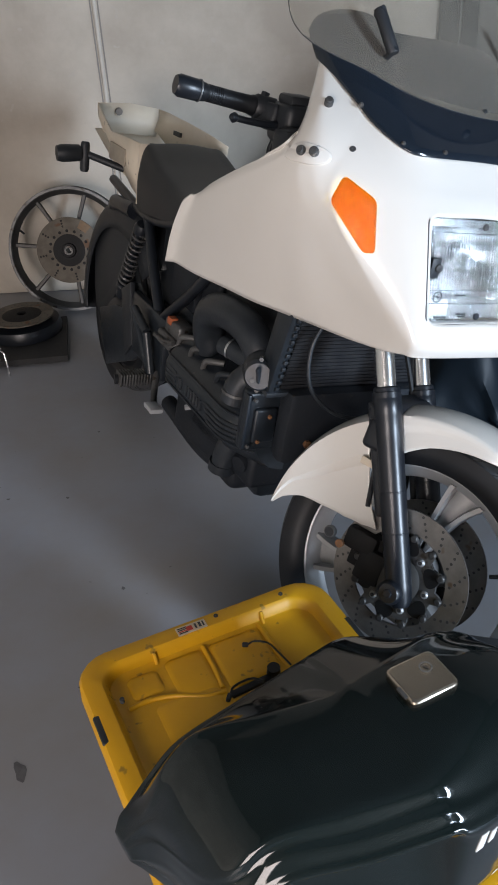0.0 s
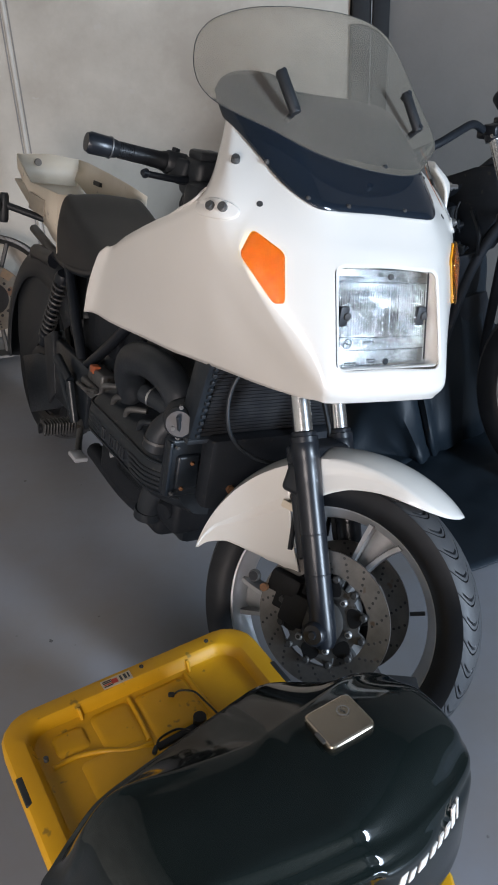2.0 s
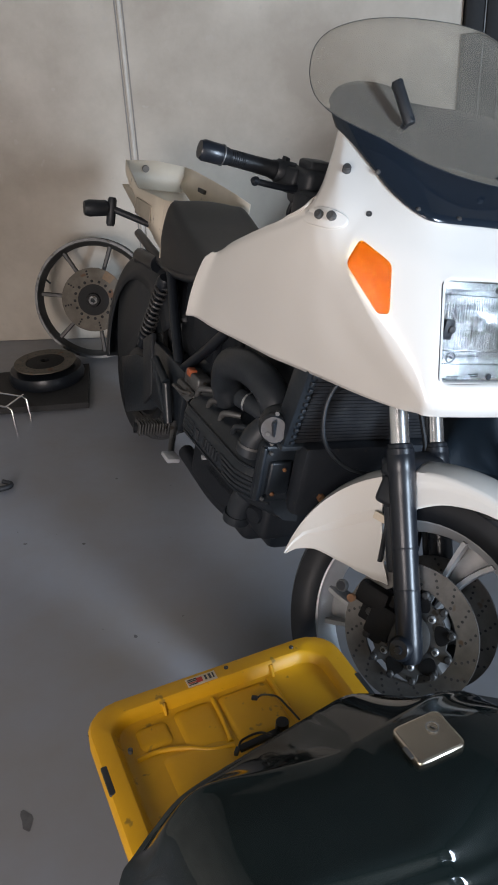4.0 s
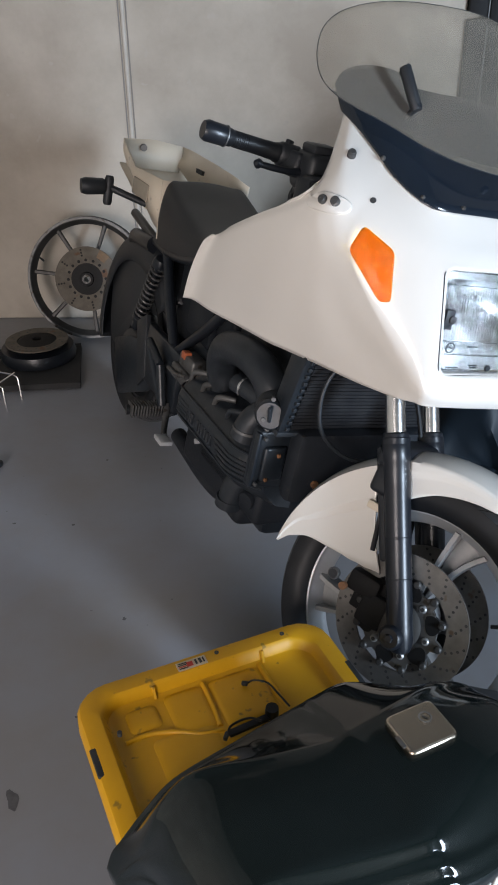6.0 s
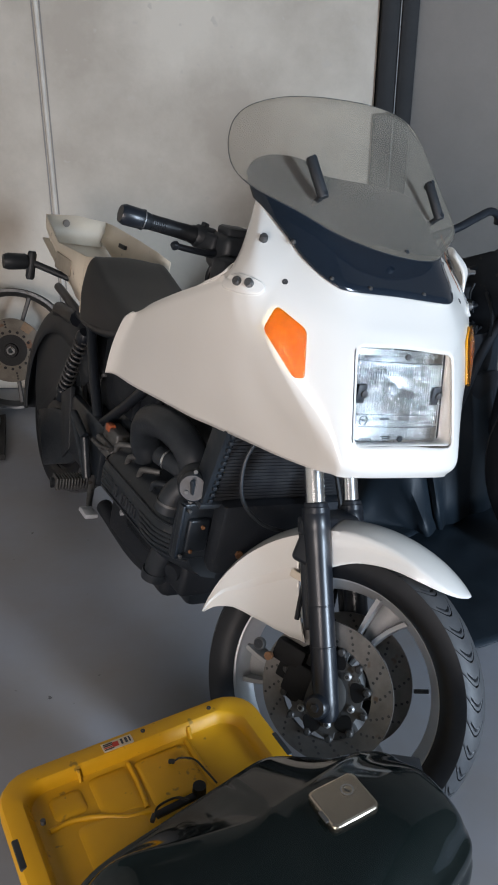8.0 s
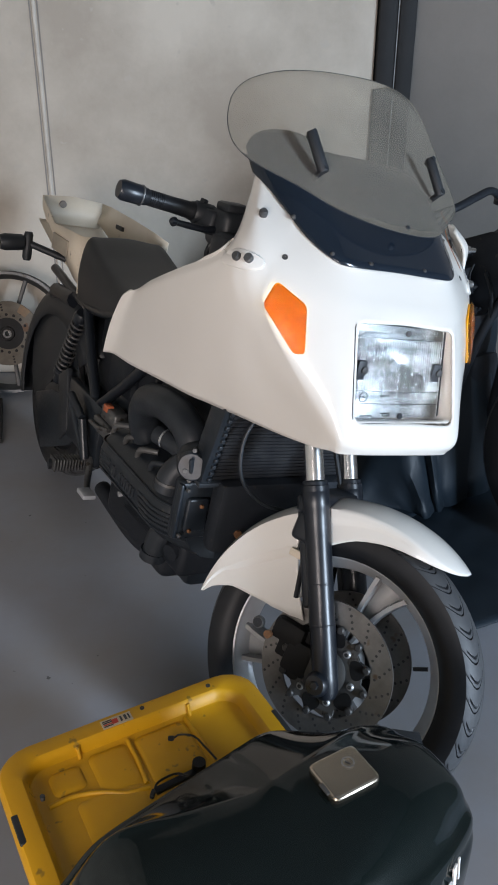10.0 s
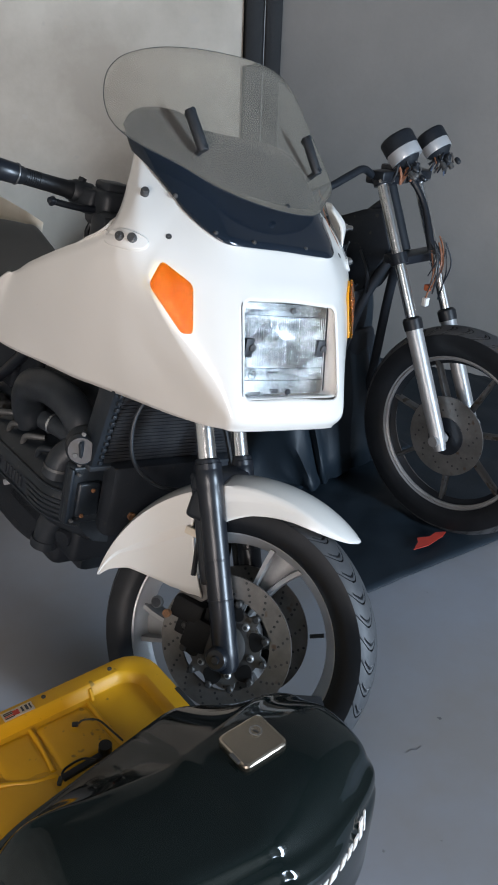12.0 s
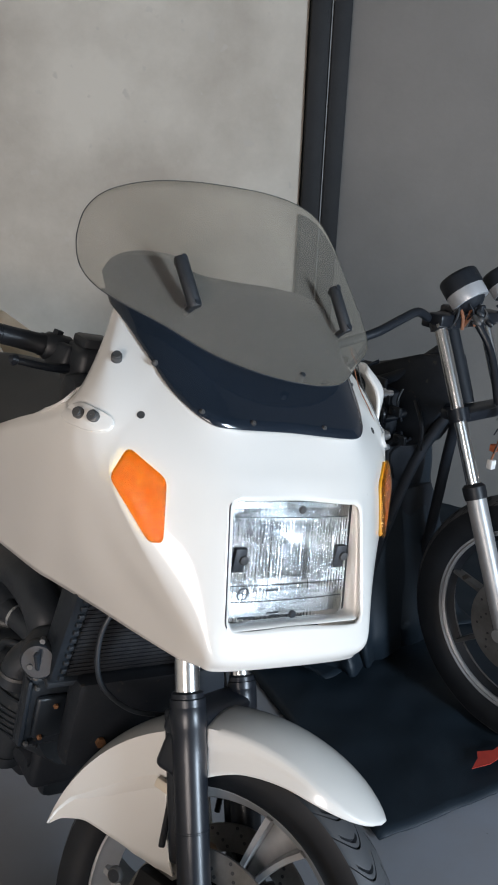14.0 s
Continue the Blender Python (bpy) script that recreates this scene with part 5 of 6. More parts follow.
    wire = thing("wire_lead", TOTE, "short black wire lead with a small connector lying on the lid", "cable")
    part("lead", tube([(-0.246, 0.058, 0.3465), (-0.243, 0.071, 0.352), (-0.224, 0.091, 0.355), (-0.189, 0.098, 0.356), (-0.150, 0.101, 0.362)], 0.0019, 8, 6), M_RUBBER, wire)
    part("connector", moved(box(-0.006, 0.006, -0.004, 0.004, -0.004, 0.004, 0.002), Matrix.Translation((-0.248, 0.054, 0.3465)) @ pose(0, 0, 0, 0, 0, 60)), M_PLASTIC, wire)
    wire = thing("wire_lead", TOTE, "black wire lead with a plug, tucked under the tank", "cable")
    part("lead", tube([(-0.149, -0.022, 0.348), (-0.161, -0.009, 0.352), (-0.160, 0.024, 0.356), (-0.135, 0.040, 0.366)], 0.0022, 8, 6), M_RUBBER, wire)
    part("plug", moved(box(-0.008, 0.008, -0.004, 0.004, -0.004, 0.005, 0.002), Matrix.Translation((-0.146, -0.026, 0.347)) @ pose(0, 0, 0, 0, 0, -40)), M_PLASTIC, wire)
    tap = thing("fuel_tap", TOTE, "black rubber plug and strap below the tank edge", "plug")
    part("strap", moved(box(-0.007, 0.007, -0.045, 0.035, -0.004, 0.004, 0.002), Matrix.Translation((-0.150, 0.024, 0.349)) @ pose(0, 0, 0, 0, 0, 4)), M_RUBBER, tap)
    part("plug", turned([(0.012, 0), (0.013, 0.3), (0.012, 1)], (-0.158, 0.069, 0.344), (-0.156, 0.069, 0.366), 20), M_RUBBER, tap)


TANK = pose(0.194, 0.792, 0.0, 0, 0, 33.0)  # x points to the wide front end


def tank_ring(x, fo, zfo, fi, zfi, zd, nd, nr, znr, tuck, side, zb):
    """One cross-section, far side to near: lower edge, far edge fo, deck from fi to nd, near edge nr, a slanted facet, then the side (tuck: at the knee, side: below)."""
    k = max(0.15, min(1.0, (0.06 - x) / 0.09))
    e, f, g = min(1.0, (fo - side) / 0.2), min(1.0, (zfo - zb) / 0.05), min(1.0, (znr - zb) / 0.12)
    far = [(fo - 0.03 * e, zb), (fo + 0.004 * e, zb + 0.03 * f), (fo + 0.003 * e, (zb + zfo) / 2), (fo + 0.002 * e, zfo - 0.014 * f), (fo - 0.005 * e, zfo + 0.001 * f), (fo - 0.018 * e, zfo + 0.008 * f)]
    deck = [(fi + 0.012 * e, zfi - 0.005 * f), (fi - 0.010 * e, zfi + 0.001 * f), ((fi + nd) / 2, zd), (nd, zd - 0.006 * f), ((nd + nr) / 2, (zd + znr) / 2 + 0.004 * f)]
    near = [(nr + 0.016 * e, znr + 0.006 * f), (nr + 0.003 * e, znr - 0.002 * g), (nr - 0.006 * k * e, znr - 0.013 * g), (nr - 0.0155 * k * e, znr - 0.0247 * g)]
    low = [(tuck, znr - (0.045 + 0.012 * k) * g), (tuck * 0.5 + side * 0.5, zb + 0.06 * g), (side, zb + 0.02 * g), (side + 0.03 * e, zb)]
    return [(x, y, z) for y, z in far + deck + near + low]


def fuel_tank():
    tank = thing("fuel_tank", TANK, "gloss black motorcycle fuel tank lying on the tote lid", "fuel tank")
    secs = [tank_ring(*a) for a in (
        (-0.415, 0.186, 0.404, 0.158, 0.412, 0.412, 0.150, 0.134, 0.410, 0.135, 0.137, 0.388),
        (-0.402, 0.196, 0.416, 0.150, 0.438, 0.442, 0.132, 0.112, 0.436, 0.113, 0.114, 0.378),
        (-0.387, 0.199, 0.428, 0.135, 0.472, 0.482, 0.100, 0.066, 0.472, 0.066, 0.066, 0.372),
        (-0.372, 0.202, 0.440, 0.120, 0.515, 0.532, 0.010, -0.034, 0.512, -0.034, -0.045, 0.368),
        (-0.345, 0.205, 0.460, 0.118, 0.566, 0.580, -0.03, -0.072, 0.548, -0.055, -0.090, 0.366),
        (-0.295, 0.196, 0.510, 0.112, 0.604, 0.611, -0.04, -0.086, 0.586, -0.062, -0.105, 0.366),
        (-0.210, 0.163, 0.566, 0.076, 0.620, 0.624, -0.07, -0.122, 0.592, -0.096, -0.135, 0.366),
        (-0.125, 0.152, 0.589, 0.048, 0.628, 0.630, -0.09, -0.150, 0.599, -0.124, -0.155, 0.366),
        (-0.098, 0.151, 0.592, 0.046, 0.632, 0.634, -0.095, -0.157, 0.599, -0.146, -0.162, 0.366),
        (-0.080, 0.151, 0.594, 0.046, 0.633, 0.635, -0.097, -0.163, 0.593, -0.174, -0.163, 0.366),
        (-0.020, 0.150, 0.592, 0.047, 0.635, 0.637, -0.092, -0.164, 0.583, -0.175, -0.164, 0.366),
        (0.050, 0.122, 0.572, 0.050, 0.628, 0.635, -0.080, -0.153, 0.572, -0.163, -0.157, 0.366),
        (0.100, 0.090, 0.565, 0.050, 0.610, 0.624, -0.070, -0.137, 0.560, -0.147, -0.142, 0.368),
        (0.138, 0.058, 0.560, 0.036, 0.590, 0.606, -0.062, -0.120, 0.554, -0.126, -0.120, 0.372),
        (0.158, 0.040, 0.540, 0.022, 0.562, 0.578, -0.048, -0.100, 0.542, -0.104, -0.100, 0.38))]
    secs = [curve_through(s, 4) for s in secs]
    rows = [curve_through([s[j] for s in secs], 6) for j in range(len(secs[0]))]
    net = np.array(rows).transpose(1, 0, 2)
    k = net.shape[1]
    shell = BVHTree.FromPolygons([Vector(p) for p in net.reshape(-1, 3)], [(a * k + b, (a + 1) * k + b, (a + 1) * k + b + 1, a * k + b + 1) for a in range(net.shape[0] - 1) for b in range(k - 1)])
    body = part("tank_shell", grid_mesh(np.array(rows).transpose(1, 0, 2), close_v=True, caps=True), M_GLOSS, tank, "deep gloss black painted steel", 60)
    lid_at = Matrix.Translation((-0.014, -0.009, 0.638)) @ pose(0, 0, 0, 0, -1, -6)
    rings = [[(x, y, z) for x, y in rounded(h, h * 0.88, r)] for z, h, r in ((-0.006, 0.0385, 0.009), (0.005, 0.0385, 0.009), (0.0080, 0.0375, 0.0085), (0.0095, 0.0355, 0.008), (0.0098, 0.0345, 0.0075))]
    lid = grid_mesh(rings, close_v=True, caps=True)
    cap = part("filler_lid", moved(lid, lid_at), M_BRUSHED, tank, "square chrome filler lid with a key lock", 12)
    part("lock_ring", moved(lathe([(0.0075, 0), (0.0095, 0), (0.0095, 0.0016), (0.0075, 0.0016)], 24, True), lid_at @ Matrix.Translation((0.012, 0.008, 0.0105)) @ pose(0, 0, 0, 90)), M_CHROME, cap)
    part("key_slot", moved(box(-0.0008, 0.0008, -0.004, 0.004, 0, 0.0006), lid_at @ Matrix.Translation((0.012, 0.008, 0.0105)) @ pose(0, 0, 0, 0, 0, 30)), M_INK, cap)
    part("lid_hinge", moved(box(-0.004, 0.004, -0.010, 0.010, 0, 0.003, 0.001), lid_at @ Matrix.Translation((-0.038, -0.010, 0.006))), M_DULL, cap)
    part("mount_tab", moved(box(-0.02, 0.03, -0.020, 0.016, -0.004, 0.004, 0.003), Matrix.Translation((0.168, 0.045, 0.548)) @ pose(0, 0, 0, 0, 12, -35)), M_PLASTIC, tank, "dark steel mounting tab")
    # maker's mark as plain slanted blocks on the side below the shoulder
    x = -0.070
    for w, h in (((0.018, 0.032), (0.015, 0.022), (0.023, 0.022), (0.015, 0.022), (0.013, 0.022), (0.015, 0.022), (0.014, 0.032), (0.006, 0.032))):
        hit, n, _, _ = shell.ray_cast(Vector((x + w / 2, -0.4, 0.520 + 0.10 * x)), Vector((0, 1, 0)))
        n = n if n.y < 0 else -n
        across = Vector((0, 0, 1)).cross(-n).normalized()
        across = across if across.x > 0 else -across
        m = Matrix((across, -n, across.cross(-n))).transposed().to_4x4()
        m.translation = hit
        part("mark_block", moved(prism([(-w * 0.36, 0), (w * 0.30, 0), (w * 0.30 + h * 0.25, h), (-w * 0.36 + h * 0.25, h)], -0.0012, 0.0012), m @ pose(0, 0, 0, 0, -6, 0)), M_LETTER, tank)
        x += w + 0.0030
    part("pinstripe", tube([(-0.12, -0.158, 0.398), (-0.03, -0.166, 0.398), (0.05, -0.158, 0.398), (0.10, -0.140, 0.400), (0.135, -0.110, 0.404)], 0.002, 6, 4), M_LETTER, tank, "pale pinstripe along the lower edge")
    return tank


storage_tote()
fuel_tank()

# ---- the stripped dark motorcycle by the side wall ----
KBIKE = pose(1.155, 2.14, 0.012, 0, 0, -60.0) @ pose(0, 0, 0, -2.7)
KHUB = Vector((-0.018, -0.006, 0.335))
KAX = Vector((-0.445, 0, 0.8955)).normalized()
KTURN = Matrix.Translation(KHUB + KAX * 0.7) @ Matrix.Rotation(radians(5), 4, KAX) @ Matrix.Translation(-(KHUB + KAX * 0.7))


def dark_motorcycle():
    bike = thing("motorcycle", KBIKE, "stripped dark motorcycle with bare chrome forks and loose wiring", "motorcycle")
    c = KTURN @ Matrix.Translation(KHUB)
    rim = part("front_wheel", moved(joined(rim_mesh(0.264, 0.028), lathe([(0.018, -0.04), (0.045, -0.035), (0.05, 0.0), (0.045, 0.035), (0.018, 0.04)], 32, True)), c), M_FLATBLACK, bike, "dull cast front wheel with seven spokes")
    for k in range(7):
        part("spoke", moved(spoke_mesh(radians(14 + 360 / 7 * k), 0.04, 0.238, 0.020, 0.014, 0.034, 0.028), c), M_DULL, rim)
    add_tyre(moved(tyre_mesh(0.345, 0.047, 0.254, 38), c), rim, "dusty black tyre")
    for s in (-1, 1):
        part("rim_flange", moved(lathe([(0.265, 0.0285 * s), (0.262, 0.0325 * s), (0.254, 0.032 * s), (0.250, 0.027 * s), (0.246, 0.029 * s), (0.240, 0.024 * s), (0.241, 0.017 * s)], 96), c), M_RIMGREY, rim, "pale worn rim edge")
    part("brake_disc", moved(disc_mesh(0.060, 0.130, 0.005, ()), c @ Matrix.Translation((0, -0.055, 0))), M_STEEL, rim, "bare steel brake disc")
    bores = part("bore", moved(drill_dots([(0.085 + 0.013 * j, 10, 0.25 * j, 0.0035) for j in range(3)], 0.005), c @ Matrix.Translation((0, -0.055, 0))), M_INK, rim)
    tagged(bores, kind="stuff")
    part("hub_flange", moved(lathe([(0.018, -0.06), (0.062, -0.06), (0.062, -0.04), (0.018, -0.04)], 32, True), c), M_BLACK, rim)
    part("axle", moved(turned([(0.009, 0), (0.009, 1)], KHUB + Vector((0, -0.13, 0)), KHUB + Vector((0, 0.13, 0)), 16), KTURN), M_CHROME, rim)
    for s in (-1, 1):
        foot = KTURN @ (KHUB + Vector((0.0, 0.101 * s, 0)))

        def on(d, foot=foot):
            return foot + KAX * d

        leg = part("fork_leg", joined(turned([(0.018, 0), (0.022, 0.06), (0.024, 0.12), (0.025, 0.55), (0.026, 1.0)], on(-0.035), on(0.36), 28), turned([(0.017, 0), (0.017, 1)], foot - Vector((0, 0.03, 0)), foot + Vector((0, 0.03, 0)), 16)), M_RIMGREY, bike, "bare alloy fork slider")
        part("dust_seal", turned([(0.029, 0), (0.030, 0.3), (0.030, 0.8), (0.022, 1)], on(0.352), on(0.392), 24), M_RUBBER, leg)
        part("stanchion", turned([(0.0175, 0), (0.0175, 1)], on(0.37), on(0.835), 28), M_CHROME, leg, "chrome fork tube")
        part("lower_clamp", turned([(0.028, 0), (0.028, 1)], on(0.556), on(0.590), 20), M_BLACK, leg)
        part("upper_clamp", joined(turned([(0.027, 0), (0.027, 1)], on(0.800), on(0.835), 20), box(*[v for t in zip(on(0.815) - Vector((0.02, 0.03, 0.0)), on(0.815) + Vector((0.03, 0.03, 0.03))) for v in t], 0.006)), M_BLACK, leg)
        part("pinch_bolt", turned([(0.006, 0), (0.006, 1)], on(0.818) + Vector((0.02, -0.03, 0)), on(0.818) + Vector((0.024, 0.03, 0.0)), 8), M_CHROME, leg)
        # instrument pods
        tilt = Vector((-0.60, -0.12, 0.70)).normalized()
        g0 = (Vector((-0.360, -0.050, 1.161)) if s < 0 else Vector((-0.338, 0.072, 1.184))) - tilt * 0.040
        e = 0.94 if s < 0 else 0.80
        pod = part("gauge", turned([(0.042 * e, 0), (0.051 * e, 0.1), (0.051 * e, 0.42), (0.056 * e, 0.44), (0.056 * e, 0.88), (0.053 * e, 0.96), (0.048 * e, 1)], g0, g0 + tilt * 0.085 * e, 36), M_FLATBLACK, bike, "round instrument with a silver band")
        part("gauge_band", turned([(0.0525 * e, 0), (0.0535 * e, 0.1), (0.0535 * e, 0.9), (0.0525 * e, 1)], g0 + tilt * 0.000, g0 + tilt * 0.0365, 36), M_ALLOY, pod)
        part("gauge_back", joined(turned([(0.020, 0), (0.030, 0.4), (0.040, 1)], g0 - tilt * 0.020, g0, 24), moved(box(-0.010, 0.010, -0.009, 0.009, -0.016, 0.016, 0.003), Matrix.Translation(g0 - tilt * 0.024 + Vector((0.016, 0, 0))))), M_FLATBLACK, pod)
        part("bulb_holder", joined(turned([(0.008, 0), (0.008, 1)], g0 + Vector((0.03, -0.016, -0.03)), g0 + Vector((0.045, -0.018, -0.045)), 10), turned([(0.008, 0), (0.008, 1)], g0 + Vector((0.03, 0.016, -0.028)), g0 + Vector((0.045, 0.018, -0.043)), 10)), M_DULL, pod)
        rng = random.Random(5 + s)
        for k in range(20):
            a = g0 + Vector((rng.uniform(-0.03, 0.03), rng.uniform(-0.03, 0.03), 0))
            b = a + Vector((rng.uniform(-0.02, 0.03), rng.uniform(-0.02, 0.02), -rng.uniform(0.03, 0.07)))
            part("gauge_wire", tube([a, (a + b) / 2 + Vector((0.012, rng.uniform(-0.01, 0.01), 0)), b], rng.uniform(0.0015, 0.0048), 8, 4), rng.choice((M_BLACK, M_DULL, M_PLASTIC, M_FLATBLACK, M_BLUEWIRE, M_COPPER)), pod)
        for k in range(6):
            a = g0 - tilt * 0.015 + Vector((rng.uniform(-0.02, 0.04), rng.uniform(-0.035, 0.035), rng.uniform(-0.03, 0.0)))
            part("bulb_holder", turned([(0.006, 0), (0.008, 0.3), (0.008, 0.8), (0.005, 1)], a, a + Vector((0.016, rng.uniform(-0.01, 0.01), -0.012)), 10), rng.choice((M_BLACK, M_DULL, M_GREYPL)), pod)
    for d in (0.570, 0.818):
        p = KHUB + KAX * d
        part("yoke", box(p.x - 0.045, p.x + 0.02, -0.12, 0.12, p.z - 0.014, p.z + 0.014, 0.006), M_BLACK, bike)
    head = KHUB + KAX * 0.7 + Vector((-0.05, 0, 0))
    part("steering_head", turned([(0.022, 0), (0.022, 1)], head - KAX * 0.12, head + KAX * 0.12, 20), M_FLATBLACK, bike)
    bar0 = KHUB + KAX * 0.86
    part("handlebar", tube([bar0 + Vector((0.0, 0.08, -0.015)), bar0 + Vector((0.0, -0.06, -0.018)), (-0.392, -0.12, 1.079), (-0.378, -0.19, 1.104), (-0.366, -0.26, 1.092), (-0.36, -0.36, 1.064), (-0.40, -0.47, 1.03)], 0.0115, 14, 6), M_FLATBLACK, bike, "black raised handlebar")
    for y in (-0.045, 0.045):
        part("bar_clamp", box(bar0.x - 0.022, bar0.x + 0.022, y - 0.014, y + 0.014, bar0.z - 0.055, bar0.z + 0.004, 0.006), M_BLACK, bike)
    # frame
    for s in (-1, 1):
        part("frame_tube", tube([head - KAX * 0.09, (-0.42, 0.07 * s, 0.66), (-0.47, 0.11 * s, 0.40), (-0.50, 0.12 * s, 0.26), (-0.62, 0.13 * s, 0.20), (-1.05, 0.13 * s, 0.22)], 0.016, 12, 5), M_FLATBLACK, bike)
        part("frame_tube", tube([head + KAX * 0.05, (-0.60, 0.06 * s, 0.85), (-0.95, 0.11 * s, 0.77), (-1.5, 0.11 * s, 0.78)], 0.016, 12, 5), M_FLATBLACK, bike)
    part("gusset", prism([(-0.345, 0.86), (-0.40, 0.975), (-0.47, 0.960), (-0.80, 0.830), (-0.82, 0.66), (-0.54, 0.66), (-0.44, 0.70)], -0.055, 0.055, 0.012), M_FLATBLACK, bike, "black frame gusset")
    part("cross_tube", tube([(-0.56, -0.14, 0.74), (-0.50, -0.05, 0.78), (-0.42, 0.06, 0.80)], 0.014, 10), M_BLACK, bike)
    part("coil_box", box(-0.72, -0.52, -0.10, 0.10, 0.70, 0.84, 0.02), M_FLATBLACK, bike)
    part("backbone", tube([(-0.40, 0.0, 0.945), (-0.70, 0.0, 0.845), (-1.3, 0.0, 0.78)], 0.030, 14), M_FLATBLACK, bike, "thick black backbone tube")
    part("bracket", tube([(-0.47, -0.13, 0.70), (-0.52, -0.16, 0.655)], 0.008, 8), M_ALLOY, bike)
    part("engine_block", joined(box(-1.0, -0.52, -0.17, 0.17, 0.25, 0.52, 0.03), box(-0.72, -0.54, -0.13, 0.13, 0.48, 0.66, 0.02)), M_FLATBLACK, bike, "black engine block")
    rng = random.Random(11)
    for k in range(16):  # loose leads and small brackets round the steering head
        a = Vector((rng.uniform(-0.72, -0.42), -rng.uniform(0.06, 0.12), rng.uniform(0.72, 0.93)))
        b = a + Vector((rng.uniform(-0.08, 0.08), rng.uniform(-0.03, 0.02), rng.uniform(-0.14, -0.02)))
        part("frame_lead", tube([a, (a + b) / 2 + Vector((rng.uniform(-0.04, 0.04), -0.02, 0.01)), b], rng.uniform(0.003, 0.007), 8, 5), rng.choice((M_BLACK, M_FLATBLACK, M_PLASTIC, M_GREYPL)), bike)
    for x, y, z in ((-0.56, -0.10, 0.86), (-0.62, -0.09, 0.80), (-0.50, -0.09, 0.79), (-0.66, -0.10, 0.72), (-0.46, -0.10, 0.72)):
        part("bracket", joined(box(x - 0.022, x + 0.022, y - 0.006, y + 0.006, z - 0.014, z + 0.014, 0.003), turned([(0.006, 0), (0.006, 1)], (x, y - 0.004, z), (x, y - 0.014, z), 8)), M_GREYPL, bike)
    rear = Matrix.Translation((-1.45, 0, 0.32))
    rr = part("rear_wheel", moved(rim_mesh(0.228, 0.04), rear), M_BLACK, bike)
    add_tyre(moved(tyre_mesh(0.315, 0.06, 0.222, 0, seg=120), rear), rr)
    # loom hanging between the legs
    rng = random.Random(3)
    top = KHUB + KAX * 0.60 + Vector((0.05, 0.02, 0.0))
    for k in range(14):
        a = top + Vector((rng.uniform(-0.02, 0.02), rng.uniform(-0.03, 0.05), rng.uniform(-0.01, 0.04)))
        b = a + Vector((rng.uniform(-0.02, 0.03), rng.uniform(-0.03, 0.03), -rng.uniform(0.06, 0.17)))
        part("loom_wire", tube([a, (a + b) / 2 + Vector((0.02, rng.uniform(-0.02, 0.02), 0.01)), b], rng.uniform(0.0015, 0.0035), 7, 5), rng.choice((M_COPPER, M_BLACK, M_DULL, M_BLACK, M_PLASTIC)), bike)
    lead = part("loom_wire", tube([top, top + Vector((0.02, 0.0, -0.07)), top + Vector((0.012, -0.008, -0.15))], 0.003, 8, 5), M_COPPER, bike)
    part("connector", box(top.x + 0.003, top.x + 0.021, -0.001, 0.018, top.z - 0.175, top.z - 0.148, 0.003), M_LETTER, lead, "white plastic connector")
    part("connector", box(top.x + 0.003, top.x + 0.021, -0.001, 0.018, top.z - 0.125, top.z - 0.105, 0.003), M_ORANGE, lead, "orange plastic connector")
    part("loom", tube([KHUB + KAX * 0.86 + Vector((0.03, 0.0, 0.0)), KHUB + KAX * 0.75 + Vector((0.05, 0.03, 0)), top], [0.012, 0.010, 0.014], 10, 6), M_BLACK, bike)


dark_motorcycle()


def crumpled(x0, x1, y0, y1, nx, ny, height, seed):
    """A sheet with soft folds."""
    rows = []
    for x in np.linspace(x0, x1, nx):
        row = []
        for y in np.linspace(y0, y1, ny):
            p = Vector((x, y, seed))
            z = height(x, y) + 0.010 * (noise.noise(p * 6) + 0.5 * noise.noise(p * 15))
            row.append((x, y, z))
        rows.append(row)
    return grid_mesh(rows)


def floor_sheet():
    m = pose(0.716, 1.802, 0, 0, 0, 20.2)
    sheet = mesh_object("dark_sheet", crumpled(-0.02, 1.6, 0.0, 1.45, 60, 50, lambda x, y: 0.012, 2.0), M_CLOTH)
    sheet.matrix_world = m
    solid(sheet, 0.004)
    tagged(sheet, "dark blue-black plastic sheet spread on the floor under the motorcycles", "sheet")
    flash = bmesh.new()
    flash.faces.new([flash.verts.new(p) for p in ((0.318, 0.078, 0.026), (0.375, 0.072, 0.026), (0.455, 0.088, 0.026), (0.480, 0.102, 0.026), (0.448, 0.117, 0.026), (0.415, 0.108, 0.026), (0.372, 0.122, 0.026), (0.358, 0.102, 0.026))])
    solid(part("red_print", flash, M_RED, sheet, "red printed flash", 0), 0.002)


